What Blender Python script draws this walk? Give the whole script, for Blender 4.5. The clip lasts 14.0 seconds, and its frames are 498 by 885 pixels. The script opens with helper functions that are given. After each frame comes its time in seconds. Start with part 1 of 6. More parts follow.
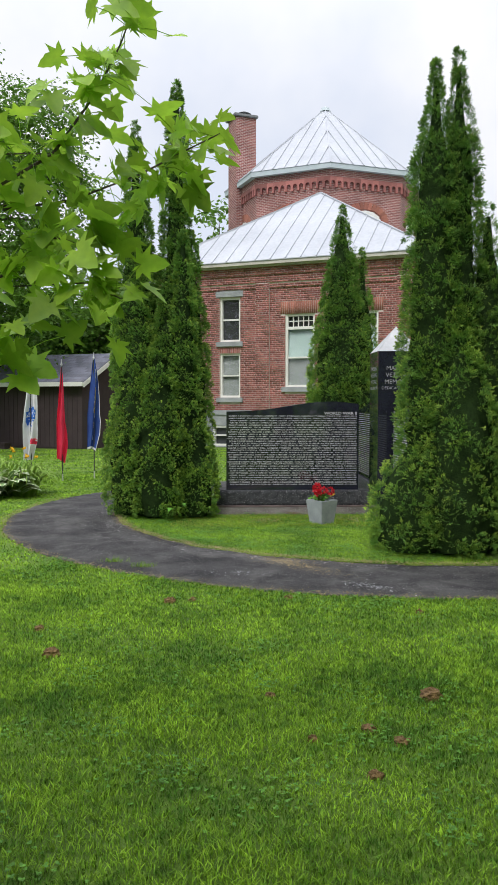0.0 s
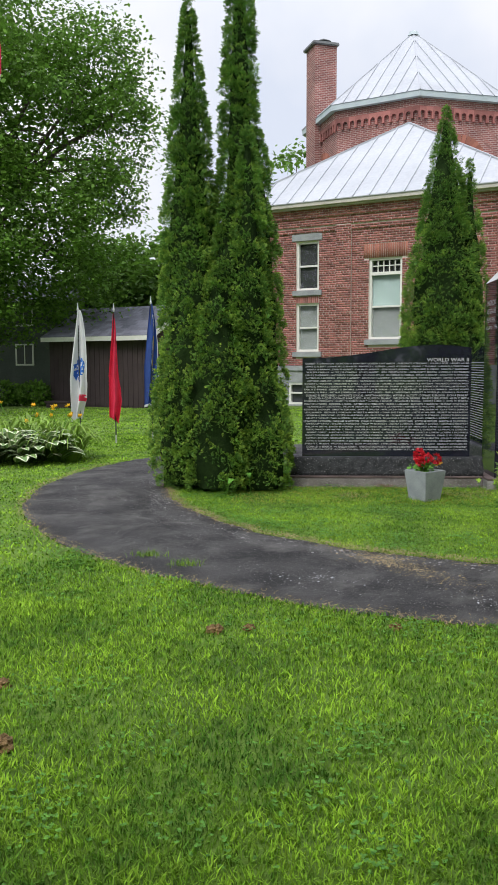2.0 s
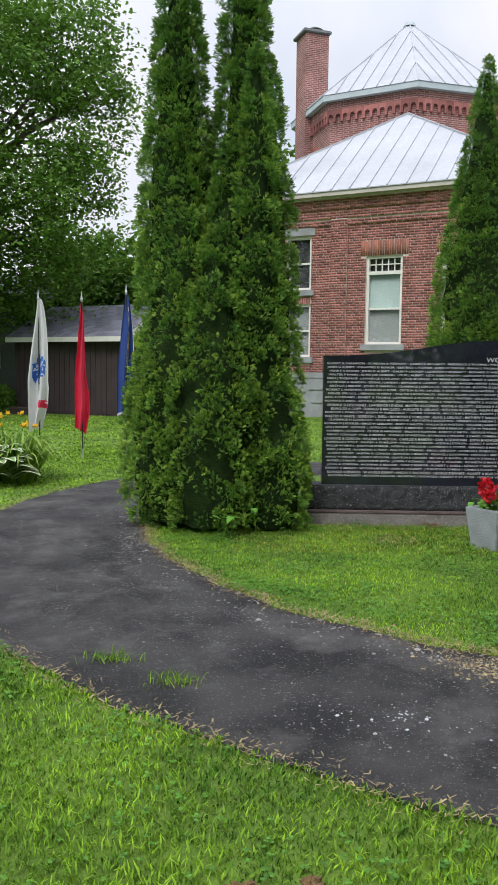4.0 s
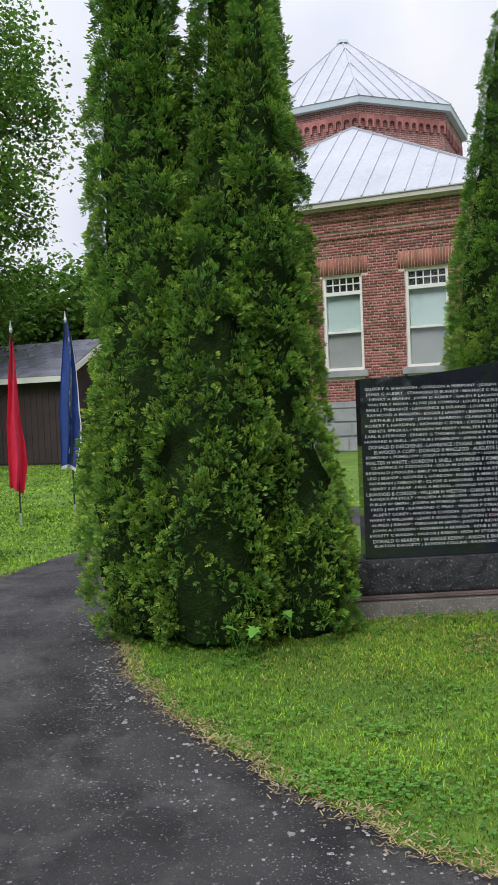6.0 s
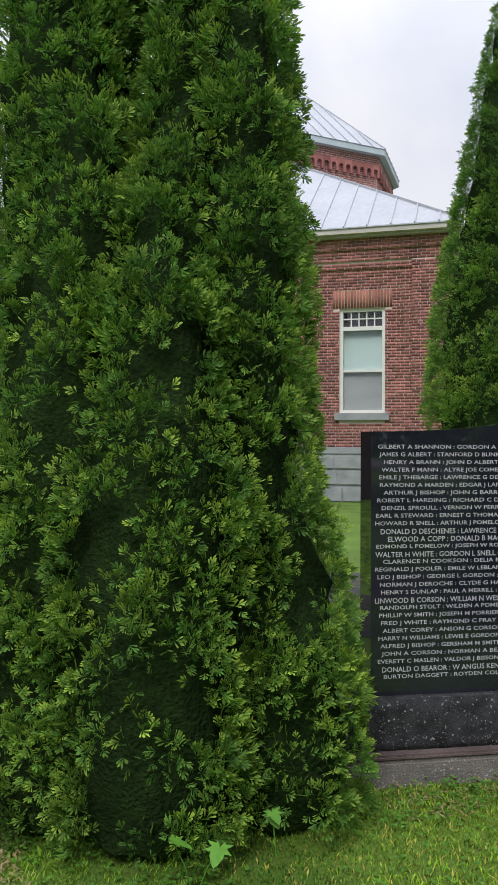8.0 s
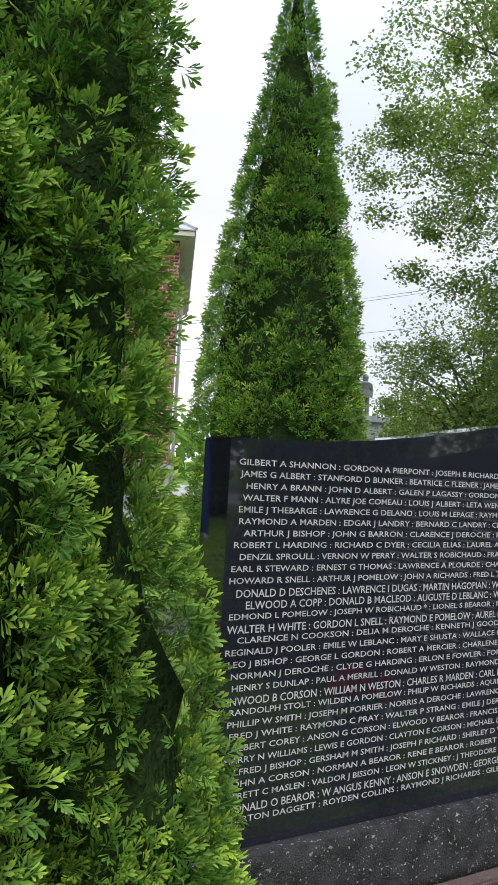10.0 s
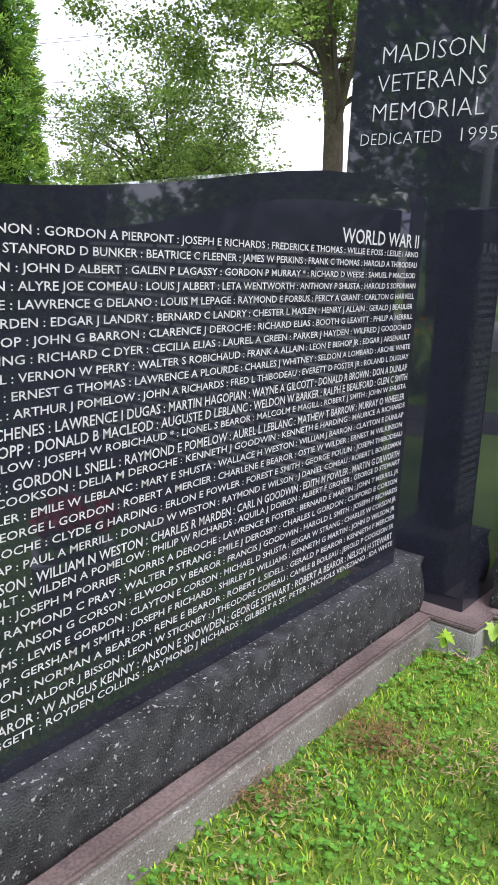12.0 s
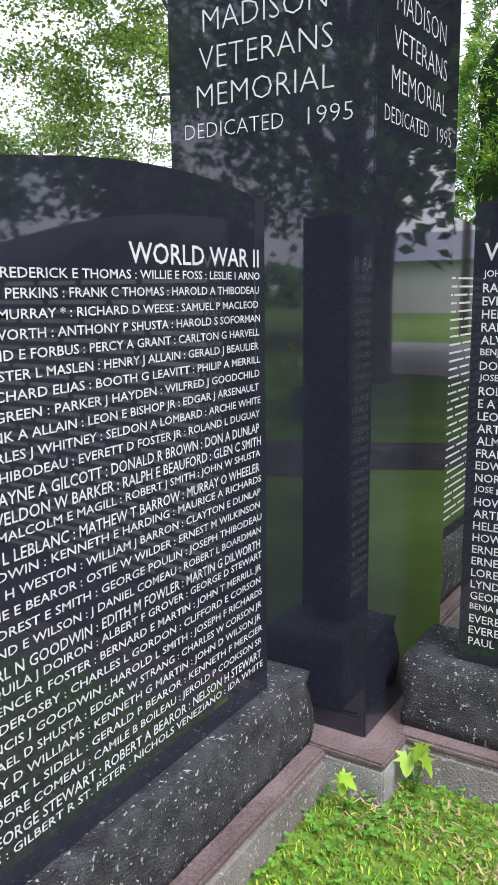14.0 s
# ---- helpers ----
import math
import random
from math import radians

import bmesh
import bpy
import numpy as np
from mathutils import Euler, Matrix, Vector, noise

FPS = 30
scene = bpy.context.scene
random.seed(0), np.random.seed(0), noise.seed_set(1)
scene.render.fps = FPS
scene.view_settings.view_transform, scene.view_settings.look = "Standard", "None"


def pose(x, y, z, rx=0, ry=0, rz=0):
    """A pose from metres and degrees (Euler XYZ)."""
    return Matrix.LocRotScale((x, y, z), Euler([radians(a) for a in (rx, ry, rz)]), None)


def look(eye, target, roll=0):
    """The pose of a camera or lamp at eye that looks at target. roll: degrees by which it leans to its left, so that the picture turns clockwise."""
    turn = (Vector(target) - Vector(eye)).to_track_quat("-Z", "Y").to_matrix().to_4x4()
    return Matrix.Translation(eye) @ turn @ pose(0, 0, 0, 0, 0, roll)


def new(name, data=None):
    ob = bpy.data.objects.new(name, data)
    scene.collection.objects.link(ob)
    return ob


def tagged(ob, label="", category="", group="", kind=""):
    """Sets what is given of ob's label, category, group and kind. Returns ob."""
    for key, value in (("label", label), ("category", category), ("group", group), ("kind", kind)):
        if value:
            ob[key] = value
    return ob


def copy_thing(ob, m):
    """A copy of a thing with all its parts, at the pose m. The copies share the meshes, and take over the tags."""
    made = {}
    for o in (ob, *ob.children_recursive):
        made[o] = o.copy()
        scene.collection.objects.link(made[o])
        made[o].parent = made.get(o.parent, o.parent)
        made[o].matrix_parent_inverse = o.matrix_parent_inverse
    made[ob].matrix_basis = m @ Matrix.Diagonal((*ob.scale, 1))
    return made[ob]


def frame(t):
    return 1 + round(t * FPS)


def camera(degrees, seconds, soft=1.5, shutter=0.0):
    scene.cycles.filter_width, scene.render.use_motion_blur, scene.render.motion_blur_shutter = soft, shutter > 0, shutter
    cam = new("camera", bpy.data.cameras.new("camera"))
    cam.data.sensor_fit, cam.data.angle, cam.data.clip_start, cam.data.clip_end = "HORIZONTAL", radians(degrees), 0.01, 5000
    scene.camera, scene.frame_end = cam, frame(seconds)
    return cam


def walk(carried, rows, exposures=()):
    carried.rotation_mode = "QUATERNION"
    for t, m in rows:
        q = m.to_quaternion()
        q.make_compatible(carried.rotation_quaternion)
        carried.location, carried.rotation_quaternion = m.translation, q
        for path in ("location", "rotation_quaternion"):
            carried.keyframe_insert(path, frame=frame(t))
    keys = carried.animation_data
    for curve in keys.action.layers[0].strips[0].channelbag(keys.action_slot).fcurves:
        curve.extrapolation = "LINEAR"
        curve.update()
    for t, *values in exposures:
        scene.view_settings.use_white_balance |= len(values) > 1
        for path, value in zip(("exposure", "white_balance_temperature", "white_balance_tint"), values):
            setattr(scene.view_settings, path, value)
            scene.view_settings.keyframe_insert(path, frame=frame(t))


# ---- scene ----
cam = camera(34.1, 14.0, soft=0.7)
PATH = [
    (0, (-0.042, 0.391, 1.667), (0.033, 2.387, 1.569), 0.1),
    (0.5, (0.055, 1.065, 1.593), (0.117, 3.06, 1.465), -1.5),
    (0.9, (0.042, 1.529, 1.571), (0.097, 3.52, 1.393), -0.7),
    (1, (0.026, 1.65, 1.565), (0.092, 3.641, 1.382), -0.6),
    (1.5, (0.032, 2.214, 1.505), (0.07, 4.205, 1.319), -0.3),
    (2, (-0.003, 2.766, 1.48), (-0.118, 4.754, 1.285), -0.2),
    (2.5, (-0.048, 3.323, 1.446), (-0.141, 5.313, 1.265), 0.0),
    (3, (-0.155, 3.895, 1.446), (-0.377, 5.876, 1.281), -0.0),
    (3.5, (-0.28, 4.488, 1.408), (-0.377, 6.478, 1.234), 0.4),
    (3.7, (-0.32, 4.726, 1.383), (-0.397, 6.717, 1.207), 0.6),
    (6, (-0.897, 7.295, 1.399), (-0.804, 9.291, 1.307), -2.4),
    (6.5, (-0.988, 7.723, 1.451), (-0.89, 9.719, 1.38), -2.0),
    (6.8, (-1.002, 7.927, 1.493), (-0.864, 9.922, 1.439), -1.9),
    (7, (-0.975, 8.085, 1.474), (-0.824, 10.08, 1.456), -1.3),
    (7.2, (-0.968, 8.274, 1.485), (-0.82, 10.267, 1.472), -0.6),
    (9.3, (-1.149, 10.072, 1.466), (-0.374, 11.915, 1.502), 2.5),
    (9.5, (-1.124, 10.197, 1.452), (-0.295, 12.017, 1.495), 3.2),
    (10, (-1.043, 10.484, 1.459), (-0.035, 12.211, 1.515), 3.2),
    (10.5, (-0.999, 10.794, 1.45), (0.33, 12.285, 1.357), 3.2),
    (11, (-0.815, 10.946, 1.436), (0.555, 12.39, 1.244), 3.0),
    (11.5, (-0.658, 11.118, 1.43), (0.703, 12.531, 1.037), 2.7),
    (11.6, (-0.624, 11.139, 1.435), (0.763, 12.517, 1.012), 2.8),
    (11.7, (-0.592, 11.167, 1.434), (0.839, 12.493, 0.994), 2.9),
    (12, (-0.531, 11.238, 1.44), (1.025, 12.412, 0.992), 2.7),
    (12.5, (-0.326, 11.253, 1.444), (1.234, 12.417, 0.983), 1.2),
    (13, (-0.093, 11.28, 1.456), (1.471, 12.441, 1.003), 0.2),
    (13.5, (0.1, 11.397, 1.445), (1.746, 12.458, 1.039), 0.1),
    (14, (0.281, 11.44, 1.436), (1.948, 12.481, 1.066), -0.6),
]
walk(cam, [(t, look(eye, target, roll)) for t, eye, target, roll in PATH],
     exposures=[(0, 0.0, 6450, 11), (0.5, -0.22, 6450, 11), (1.0, 0.05, 6450, 11), (1.5, 0.0, 6450, 11), (2.5, 0.0, 6400, 11), (5, -0.08, 6350, 12), (6.5, -0.22, 6300, 13), (7, -0.32, 6300, 13),
                (9.3, 0.05, 6350, 12), (10, 0.15, 6350, 12), (10.5, 0.4, 6350, 13), (12, 0.9, 6250, 17), (13, 0.8, 6200, 18), (13.5, 0.78, 6200, 18), (14, 1.05, 6200, 17)])

# ---------------------------------------------------------------- light
world = bpy.data.worlds.new("overcast")
scene.world = world
world.use_nodes = True
wn, wl = world.node_tree.nodes, world.node_tree.links
wn.clear()
w_out = wn.new("ShaderNodeOutputWorld")
w_bg = wn.new("ShaderNodeBackground")
w_sky = wn.new("ShaderNodeTexSky")
w_sky.sky_type, w_sky.sun_disc = "NISHITA", False
w_sky.sun_elevation, w_sky.sun_rotation = radians(52), radians(200)
w_co = wn.new("ShaderNodeTexCoord")
w_sep = wn.new("ShaderNodeSeparateXYZ")
w_rise = wn.new("ShaderNodeMapRange")
w_rise.interpolation_type = "SMOOTHSTEP"
w_rise.inputs[1].default_value, w_rise.inputs[2].default_value = 0.3, 1.0
w_rise.inputs[3].default_value, w_rise.inputs[4].default_value = 10.0, 22.0
w_noise = wn.new("ShaderNodeTexNoise")
w_noise.inputs["Scale"].default_value, w_noise.inputs["Detail"].default_value = 2.6, 5.0
w_ramp = wn.new("ShaderNodeValToRGB")
w_ramp.color_ramp.elements[0].position, w_ramp.color_ramp.elements[0].color = 0.38, (0.76, 0.82, 0.94, 1)
w_ramp.color_ramp.elements[1].position, w_ramp.color_ramp.elements[1].color = 0.60, (1.03, 1.03, 1.05, 1)
w_cloud = wn.new("ShaderNodeVectorMath")
w_cloud.operation = "SCALE"
w_mix = wn.new("ShaderNodeMix")
w_mix.data_type = "RGBA"
w_mix.inputs[0].default_value = 0.96
wl.new(w_co.outputs["Generated"], w_sep.inputs[0])
wl.new(w_sep.outputs["Z"], w_rise.inputs[0])
wl.new(w_co.outputs["Generated"], w_noise.inputs["Vector"])
wl.new(w_noise.outputs["Fac"], w_ramp.inputs[0])
wl.new(w_ramp.outputs[0], w_cloud.inputs[0])
wl.new(w_rise.outputs[0], w_cloud.inputs[3])
wl.new(w_sky.outputs[0], w_mix.inputs[6])
wl.new(w_cloud.outputs[0], w_mix.inputs[7])
wl.new(w_mix.outputs[2], w_bg.inputs[0])
w_bg.inputs[1].default_value = 0.1
wl.new(w_bg.outputs[0], w_out.inputs[0])

sun_data = bpy.data.lights.new("sun", "SUN")
sun_data.energy, sun_data.angle, sun_data.color = 1.9, radians(25), (1.0, 0.96, 0.9)
sun = new("sun", sun_data)
sun.matrix_world = look((-6, -10, 18), (0, 4, 0))


# ---------------------------------------------------------------- materials
def mat(name, base, dark=None, rough=0.7, scale=6.0, fine=60.0, metal=0.0, bump=0.2, island=0.0, spec=0.5, trans=0.0, amount=1.0, tip=None, fleck=None):
    """A surface with broad stains, fine grain and relief; island: spread of brightness from piece to piece."""
    m = bpy.data.materials.new(name)
    m.use_nodes = True
    nt = m.node_tree
    n, l = nt.nodes, nt.links
    p = n["Principled BSDF"]
    dark = dark or tuple(c * 0.6 for c in base)
    co = n.new("ShaderNodeTexCoord")
    a = n.new("ShaderNodeTexNoise")
    a.inputs["Scale"].default_value, a.inputs["Detail"].default_value = scale, 6.0
    b = n.new("ShaderNodeTexNoise")
    b.inputs["Scale"].default_value, b.inputs["Detail"].default_value = fine, 3.0
    l.new(co.outputs["Object"], a.inputs["Vector"])
    l.new(co.outputs["Object"], b.inputs["Vector"])
    mx = n.new("ShaderNodeMath")
    mx.operation = "MULTIPLY_ADD"
    mx.inputs[1].default_value = 0.45
    half = n.new("ShaderNodeMath")
    half.operation = "MULTIPLY"
    half.inputs[1].default_value = 0.55
    l.new(a.outputs["Fac"], half.inputs[0])
    l.new(b.outputs["Fac"], mx.inputs[0])
    l.new(half.outputs[0], mx.inputs[2])
    ramp = n.new("ShaderNodeValToRGB")
    ramp.color_ramp.elements[0].position, ramp.color_ramp.elements[0].color = 0.5 - 0.16 / amount, (*dark, 1)
    ramp.color_ramp.elements[1].position, ramp.color_ramp.elements[1].color = 0.5 + 0.16 / amount, (*base, 1)
    l.new(mx.outputs[0], ramp.inputs[0])
    col = ramp.outputs[0]
    if island:
        g = n.new("ShaderNodeNewGeometry")
        o = n.new("ShaderNodeObjectInfo")
        add = n.new("ShaderNodeMath")
        add.operation = "ADD"
        frac = n.new("ShaderNodeMath")
        frac.operation = "FRACT"
        l.new(g.outputs["Random Per Island"], add.inputs[0])
        l.new(o.outputs["Random"], add.inputs[1])
        l.new(add.outputs[0], frac.inputs[0])
        rng = n.new("ShaderNodeMapRange")
        rng.inputs[3].default_value, rng.inputs[4].default_value = 1 - island, 1 + island
        l.new(frac.outputs[0], rng.inputs[0])
        sc = n.new("ShaderNodeVectorMath")
        sc.operation = "SCALE"
        l.new(col, sc.inputs[0])
        l.new(rng.outputs[0], sc.inputs[3])
        col = sc.outputs[0]
    # tip: lighter colour mixed in by young growth and painted light
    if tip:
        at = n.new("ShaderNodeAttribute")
        at.attribute_name = "growth_light"
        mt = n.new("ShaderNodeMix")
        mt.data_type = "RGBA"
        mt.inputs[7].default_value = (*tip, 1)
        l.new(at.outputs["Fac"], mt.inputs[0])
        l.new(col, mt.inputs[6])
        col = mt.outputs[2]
    if fleck:
        vo = n.new("ShaderNodeTexNoise")
        vo.inputs["Scale"].default_value, vo.inputs["Detail"].default_value = 85.0, 1.0
        l.new(co.outputs["Object"], vo.inputs["Vector"])
        fr = n.new("ShaderNodeValToRGB")
        fr.color_ramp.elements[0].position, fr.color_ramp.elements[1].position = 0.66, 0.70
        l.new(vo.outputs["Fac"], fr.inputs[0])
        mf = n.new("ShaderNodeMix")
        mf.data_type = "RGBA"
        mf.inputs[7].default_value = (*fleck, 1)
        l.new(fr.outputs[0], mf.inputs[0])
        l.new(col, mf.inputs[6])
        col = mf.outputs[2]
    l.new(col, p.inputs["Base Color"])
    p.inputs["Roughness"].default_value = rough
    p.inputs["Metallic"].default_value = metal
    p.inputs["Specular IOR Level"].default_value = spec
    if bump:
        bp = n.new("ShaderNodeBump")
        bp.inputs["Strength"].default_value = bump
        bp.inputs["Distance"].default_value = 0.02
        l.new(b.outputs["Fac"], bp.inputs["Height"])
        l.new(bp.outputs[0], p.inputs["Normal"])
    if trans:
        t = n.new("ShaderNodeBsdfTranslucent")
        ms = n.new("ShaderNodeMixShader")
        ms.inputs[0].default_value = trans
        l.new(col, t.inputs[0])
        l.new(p.outputs[0], ms.inputs[1])
        l.new(t.outputs[0], ms.inputs[2])
        l.new(ms.outputs[0], n["Material Output"].inputs[0])
    return m


def brick_mat(name, c1, c2, mortar):
    """Brickwork of far walls: courses 7.5 cm high."""
    m = bpy.data.materials.new(name)
    m.use_nodes = True
    n, l = m.node_tree.nodes, m.node_tree.links
    p = n["Principled BSDF"]
    uv = n.new("ShaderNodeUVMap")
    br = n.new("ShaderNodeTexBrick")
    br.inputs["Color1"].default_value, br.inputs["Color2"].default_value, br.inputs["Mortar"].default_value = (*c1, 1), (*c2, 1), (*mortar, 1)
    br.inputs["Scale"].default_value = 1.0
    br.inputs["Brick Width"].default_value, br.inputs["Row Height"].default_value = 0.215, 0.075
    br.inputs["Mortar Size"].default_value = 0.009
    l.new(uv.outputs[0], br.inputs["Vector"])
    co = n.new("ShaderNodeTexCoord")
    ns = n.new("ShaderNodeTexNoise")
    ns.inputs["Scale"].default_value, ns.inputs["Detail"].default_value = 1.2, 6.0
    l.new(co.outputs["Object"], ns.inputs["Vector"])
    rg = n.new("ShaderNodeMapRange")
    rg.inputs[1].default_value, rg.inputs[2].default_value, rg.inputs[3].default_value, rg.inputs[4].default_value = 0.3, 0.7, 0.7, 1.2
    l.new(ns.outputs["Fac"], rg.inputs[0])
    sc = n.new("ShaderNodeVectorMath")
    sc.operation = "SCALE"
    l.new(br.outputs["Color"], sc.inputs[0])
    l.new(rg.outputs[0], sc.inputs[3])
    l.new(sc.outputs[0], p.inputs["Base Color"])
    bp = n.new("ShaderNodeBump")
    bp.inputs["Strength"].default_value, bp.inputs["Distance"].default_value = 0.5, 0.01
    bp.invert = True
    l.new(br.outputs["Fac"], bp.inputs["Height"])
    l.new(bp.outputs[0], p.inputs["Normal"])
    p.inputs["Roughness"].default_value = 0.85
    return m


M_LAWN = mat("turf", (0.15, 0.255, 0.025), (0.058, 0.112, 0.014), 0.95, 1.3, 70, bump=0.5)
M_BLADE = mat("grass_blade", (0.315, 0.515, 0.04), (0.085, 0.2, 0.022), 0.6, 1.5, 14, bump=0, island=0.55, trans=0.25, amount=1.6, spec=0.15)
M_BLADEDRY = mat("yellowed_grass_blade", (0.56, 0.53, 0.11), (0.28, 0.27, 0.06), 0.6, 2.5, 12, bump=0, island=0.4, trans=0.2, spec=0.15)
M_CLOVER = mat("clover_leaf", (0.16, 0.37, 0.045), (0.07, 0.2, 0.03), 0.55, 2, 30, bump=0, island=0.35, trans=0.2, spec=0.25)
M_DRY = mat("dry_grass", (0.42, 0.33, 0.17), (0.22, 0.165, 0.08), 0.9, 8, 60, bump=0.1, island=0.3)
M_ASPHALT = mat("worn_asphalt", (0.092, 0.088, 0.09), (0.02, 0.019, 0.022), 0.8, 2.2, 330, bump=0.9, amount=2.0, fleck=(0.22, 0.21, 0.2))

def add_streaks(m, tone):
    """Pale worn sweeps over a surface."""
    n, l = m.node_tree.nodes, m.node_tree.links
    p = n["Principled BSDF"]
    old = p.inputs["Base Color"].links[0].from_socket
    co = n.new("ShaderNodeTexCoord")
    sweep = n.new("ShaderNodeTexNoise")
    sweep.inputs["Scale"].default_value, sweep.inputs["Detail"].default_value, sweep.inputs["Roughness"].default_value, sweep.inputs["Distortion"].default_value = 1.7, 9.0, 0.7, 0.25
    ramp = n.new("ShaderNodeValToRGB")
    ramp.color_ramp.elements[0].position, ramp.color_ramp.elements[1].position = 0.50, 0.72
    mx = n.new("ShaderNodeMix")
    mx.data_type = "RGBA"
    mx.inputs[7].default_value = (*tone, 1)
    l.new(co.outputs["Object"], sweep.inputs["Vector"])
    l.new(sweep.outputs["Fac"], ramp.inputs[0])
    l.new(ramp.outputs[0], mx.inputs[0])
    l.new(old, mx.inputs[6])
    l.new(mx.outputs[2], p.inputs["Base Color"])


add_streaks(M_ASPHALT, (0.17, 0.162, 0.158))
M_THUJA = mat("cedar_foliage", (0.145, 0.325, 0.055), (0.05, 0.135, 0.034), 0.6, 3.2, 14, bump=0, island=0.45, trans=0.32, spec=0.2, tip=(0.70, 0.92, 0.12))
# Dark green standing for the shade deep inside the cedar crowns.
M_INNER = mat("painted_inner_shade", (0.03, 0.058, 0.016), (0.012, 0.024, 0.009), 0.95, 12, 60, bump=1.0, spec=0.05)
M_BARK = mat("grey_bark", (0.14, 0.115, 0.09), (0.05, 0.04, 0.032), 0.9, 4, 30, bump=1.0)
M_LEAF = mat("maple_foliage", (0.165, 0.32, 0.04), (0.068, 0.15, 0.025), 0.6, 0.6, 4, bump=0, island=0.45, trans=0.33, spec=0.25)
M_YOUNG = mat("young_maple_leaf", (0.46, 0.68, 0.06), (0.25, 0.45, 0.045), 0.5, 3, 22, bump=0.1, island=0.3, trans=0.45)
M_BLACK = mat("polished_black_granite", (0.023, 0.025, 0.039), (0.015, 0.016, 0.025), 0.03, 3, 300, bump=0.0, spec=0.85)
M_ROCK = mat("rock_faced_dark_granite", (0.088, 0.092, 0.105), (0.016, 0.017, 0.021), 0.6, 14, 190, bump=1.0, amount=1.5, fleck=(0.48, 0.48, 0.49))
M_FOOT = mat("grey_granite_footing", (0.42, 0.41, 0.41), (0.19, 0.18, 0.18), 0.8, 9, 170, bump=0.5, fleck=(0.5, 0.49, 0.48))
M_FOOTWALL = mat("stained_concrete_footing", (0.30, 0.275, 0.265), (0.13, 0.112, 0.108), 0.8, 7, 150, bump=0.5, fleck=(0.45, 0.44, 0.43))
M_PALELEAF = mat("pale_foliage", (0.26, 0.38, 0.085), (0.12, 0.195, 0.045), 0.6, 0.5, 4, bump=0, island=0.45, trans=0.35, spec=0.25)
M_FOOTTOP = mat("reddish_stained_concrete", (0.20, 0.15, 0.145), (0.085, 0.06, 0.06), 0.75, 5, 120, bump=0.3, amount=1.4)
M_CUT = mat("sandblasted_letter", (0.64, 0.64, 0.66), (0.46, 0.46, 0.48), 0.9, 30, 200, bump=0.1)
M_CAP = mat("pale_granite", (0.62, 0.63, 0.66), (0.42, 0.43, 0.46), 0.5, 6, 160, bump=0.15)
M_BRICK = mat("red_brick", (0.41, 0.165, 0.145), (0.26, 0.095, 0.085), 0.85, 1.0, 40, bump=0.4, island=0.42)
M_ARCHBRICK = mat("orange_brick", (0.40, 0.165, 0.11), (0.28, 0.10, 0.075), 0.85, 1.0, 40, bump=0.4, island=0.25)
M_MORTAR = mat("pale_mortar", (0.72, 0.62, 0.58), (0.55, 0.46, 0.43), 0.95, 2, 50)
M_FARBRICK = brick_mat("far_brick", (0.31, 0.115, 0.10), (0.19, 0.065, 0.06), (0.46, 0.36, 0.33))
M_GRANITE = mat("blue_grey_granite", (0.40, 0.42, 0.44), (0.24, 0.255, 0.27), 0.8, 3, 60, bump=0.5)
M_ROOF = mat("pale_metal_roof", (0.50, 0.52, 0.56), (0.38, 0.40, 0.44), 0.5, 0.6, 8, metal=0.15, bump=0.04)
M_FASCIA = mat("weathered_fascia", (0.60, 0.57, 0.52), (0.44, 0.42, 0.38), 0.6, 2, 30, bump=0.1)
M_FASCIA2 = mat("blue_grey_fascia", (0.5, 0.57, 0.6), (0.4, 0.47, 0.5), 0.6, 2, 30, bump=0.1)
M_PAINT = mat("white_window_paint", (0.82, 0.82, 0.79), (0.7, 0.7, 0.66), 0.45, 3, 60, bump=0.05)
M_BLINDTEAL = mat("pale_teal_blind", (0.50, 0.66, 0.64), (0.42, 0.57, 0.55), 0.7, 1, 20, bump=0)
M_BLINDGREY = mat("grey_blind", (0.36, 0.40, 0.40), (0.27, 0.31, 0.31), 0.7, 1, 20, bump=0)
# Dark of unlit rooms as a colour, on sheets behind glass or as panes.
M_DARKROOM = mat("painted_dark_interior", (0.05, 0.055, 0.065), (0.025, 0.028, 0.032), 0.4, 1, 10, bump=0)
M_GLASS = bpy.data.materials.new("window_glass")
M_GLASS.use_nodes = True
_p = M_GLASS.node_tree.nodes["Principled BSDF"]
_p.inputs["Roughness"].default_value, _p.inputs["Transmission Weight"].default_value, _p.inputs["IOR"].default_value = 0.02, 1.0, 1.45
M_SHED = mat("plum_brown_boards", (0.062, 0.042, 0.046), (0.036, 0.024, 0.027), 0.75, 2, 40, bump=0.2)
M_SHINGLE = mat("grey_shingle", (0.21, 0.215, 0.265), (0.13, 0.135, 0.17), 0.9, 2, 30, bump=0.4, island=0.25)
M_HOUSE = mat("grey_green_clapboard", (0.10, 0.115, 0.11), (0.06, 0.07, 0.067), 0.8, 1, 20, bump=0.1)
M_POLE = mat("brushed_aluminium", (0.72, 0.73, 0.74), (0.58, 0.59, 0.6), 0.35, 3, 60, metal=0.6, bump=0.05)
M_DARKPOLE = mat("dark_flag_stick", (0.05, 0.06, 0.06), (0.02, 0.02, 0.02), 0.4, 5, 50)
M_WHITE = mat("white_flag_cloth", (0.82, 0.82, 0.84), (0.7, 0.7, 0.74), 0.8, 6, 200, bump=0.2, trans=0.2)
M_RED = mat("red_flag_cloth", (0.88, 0.045, 0.115), (0.74, 0.03, 0.08), 0.75, 6, 200, bump=0.2, trans=0.25)
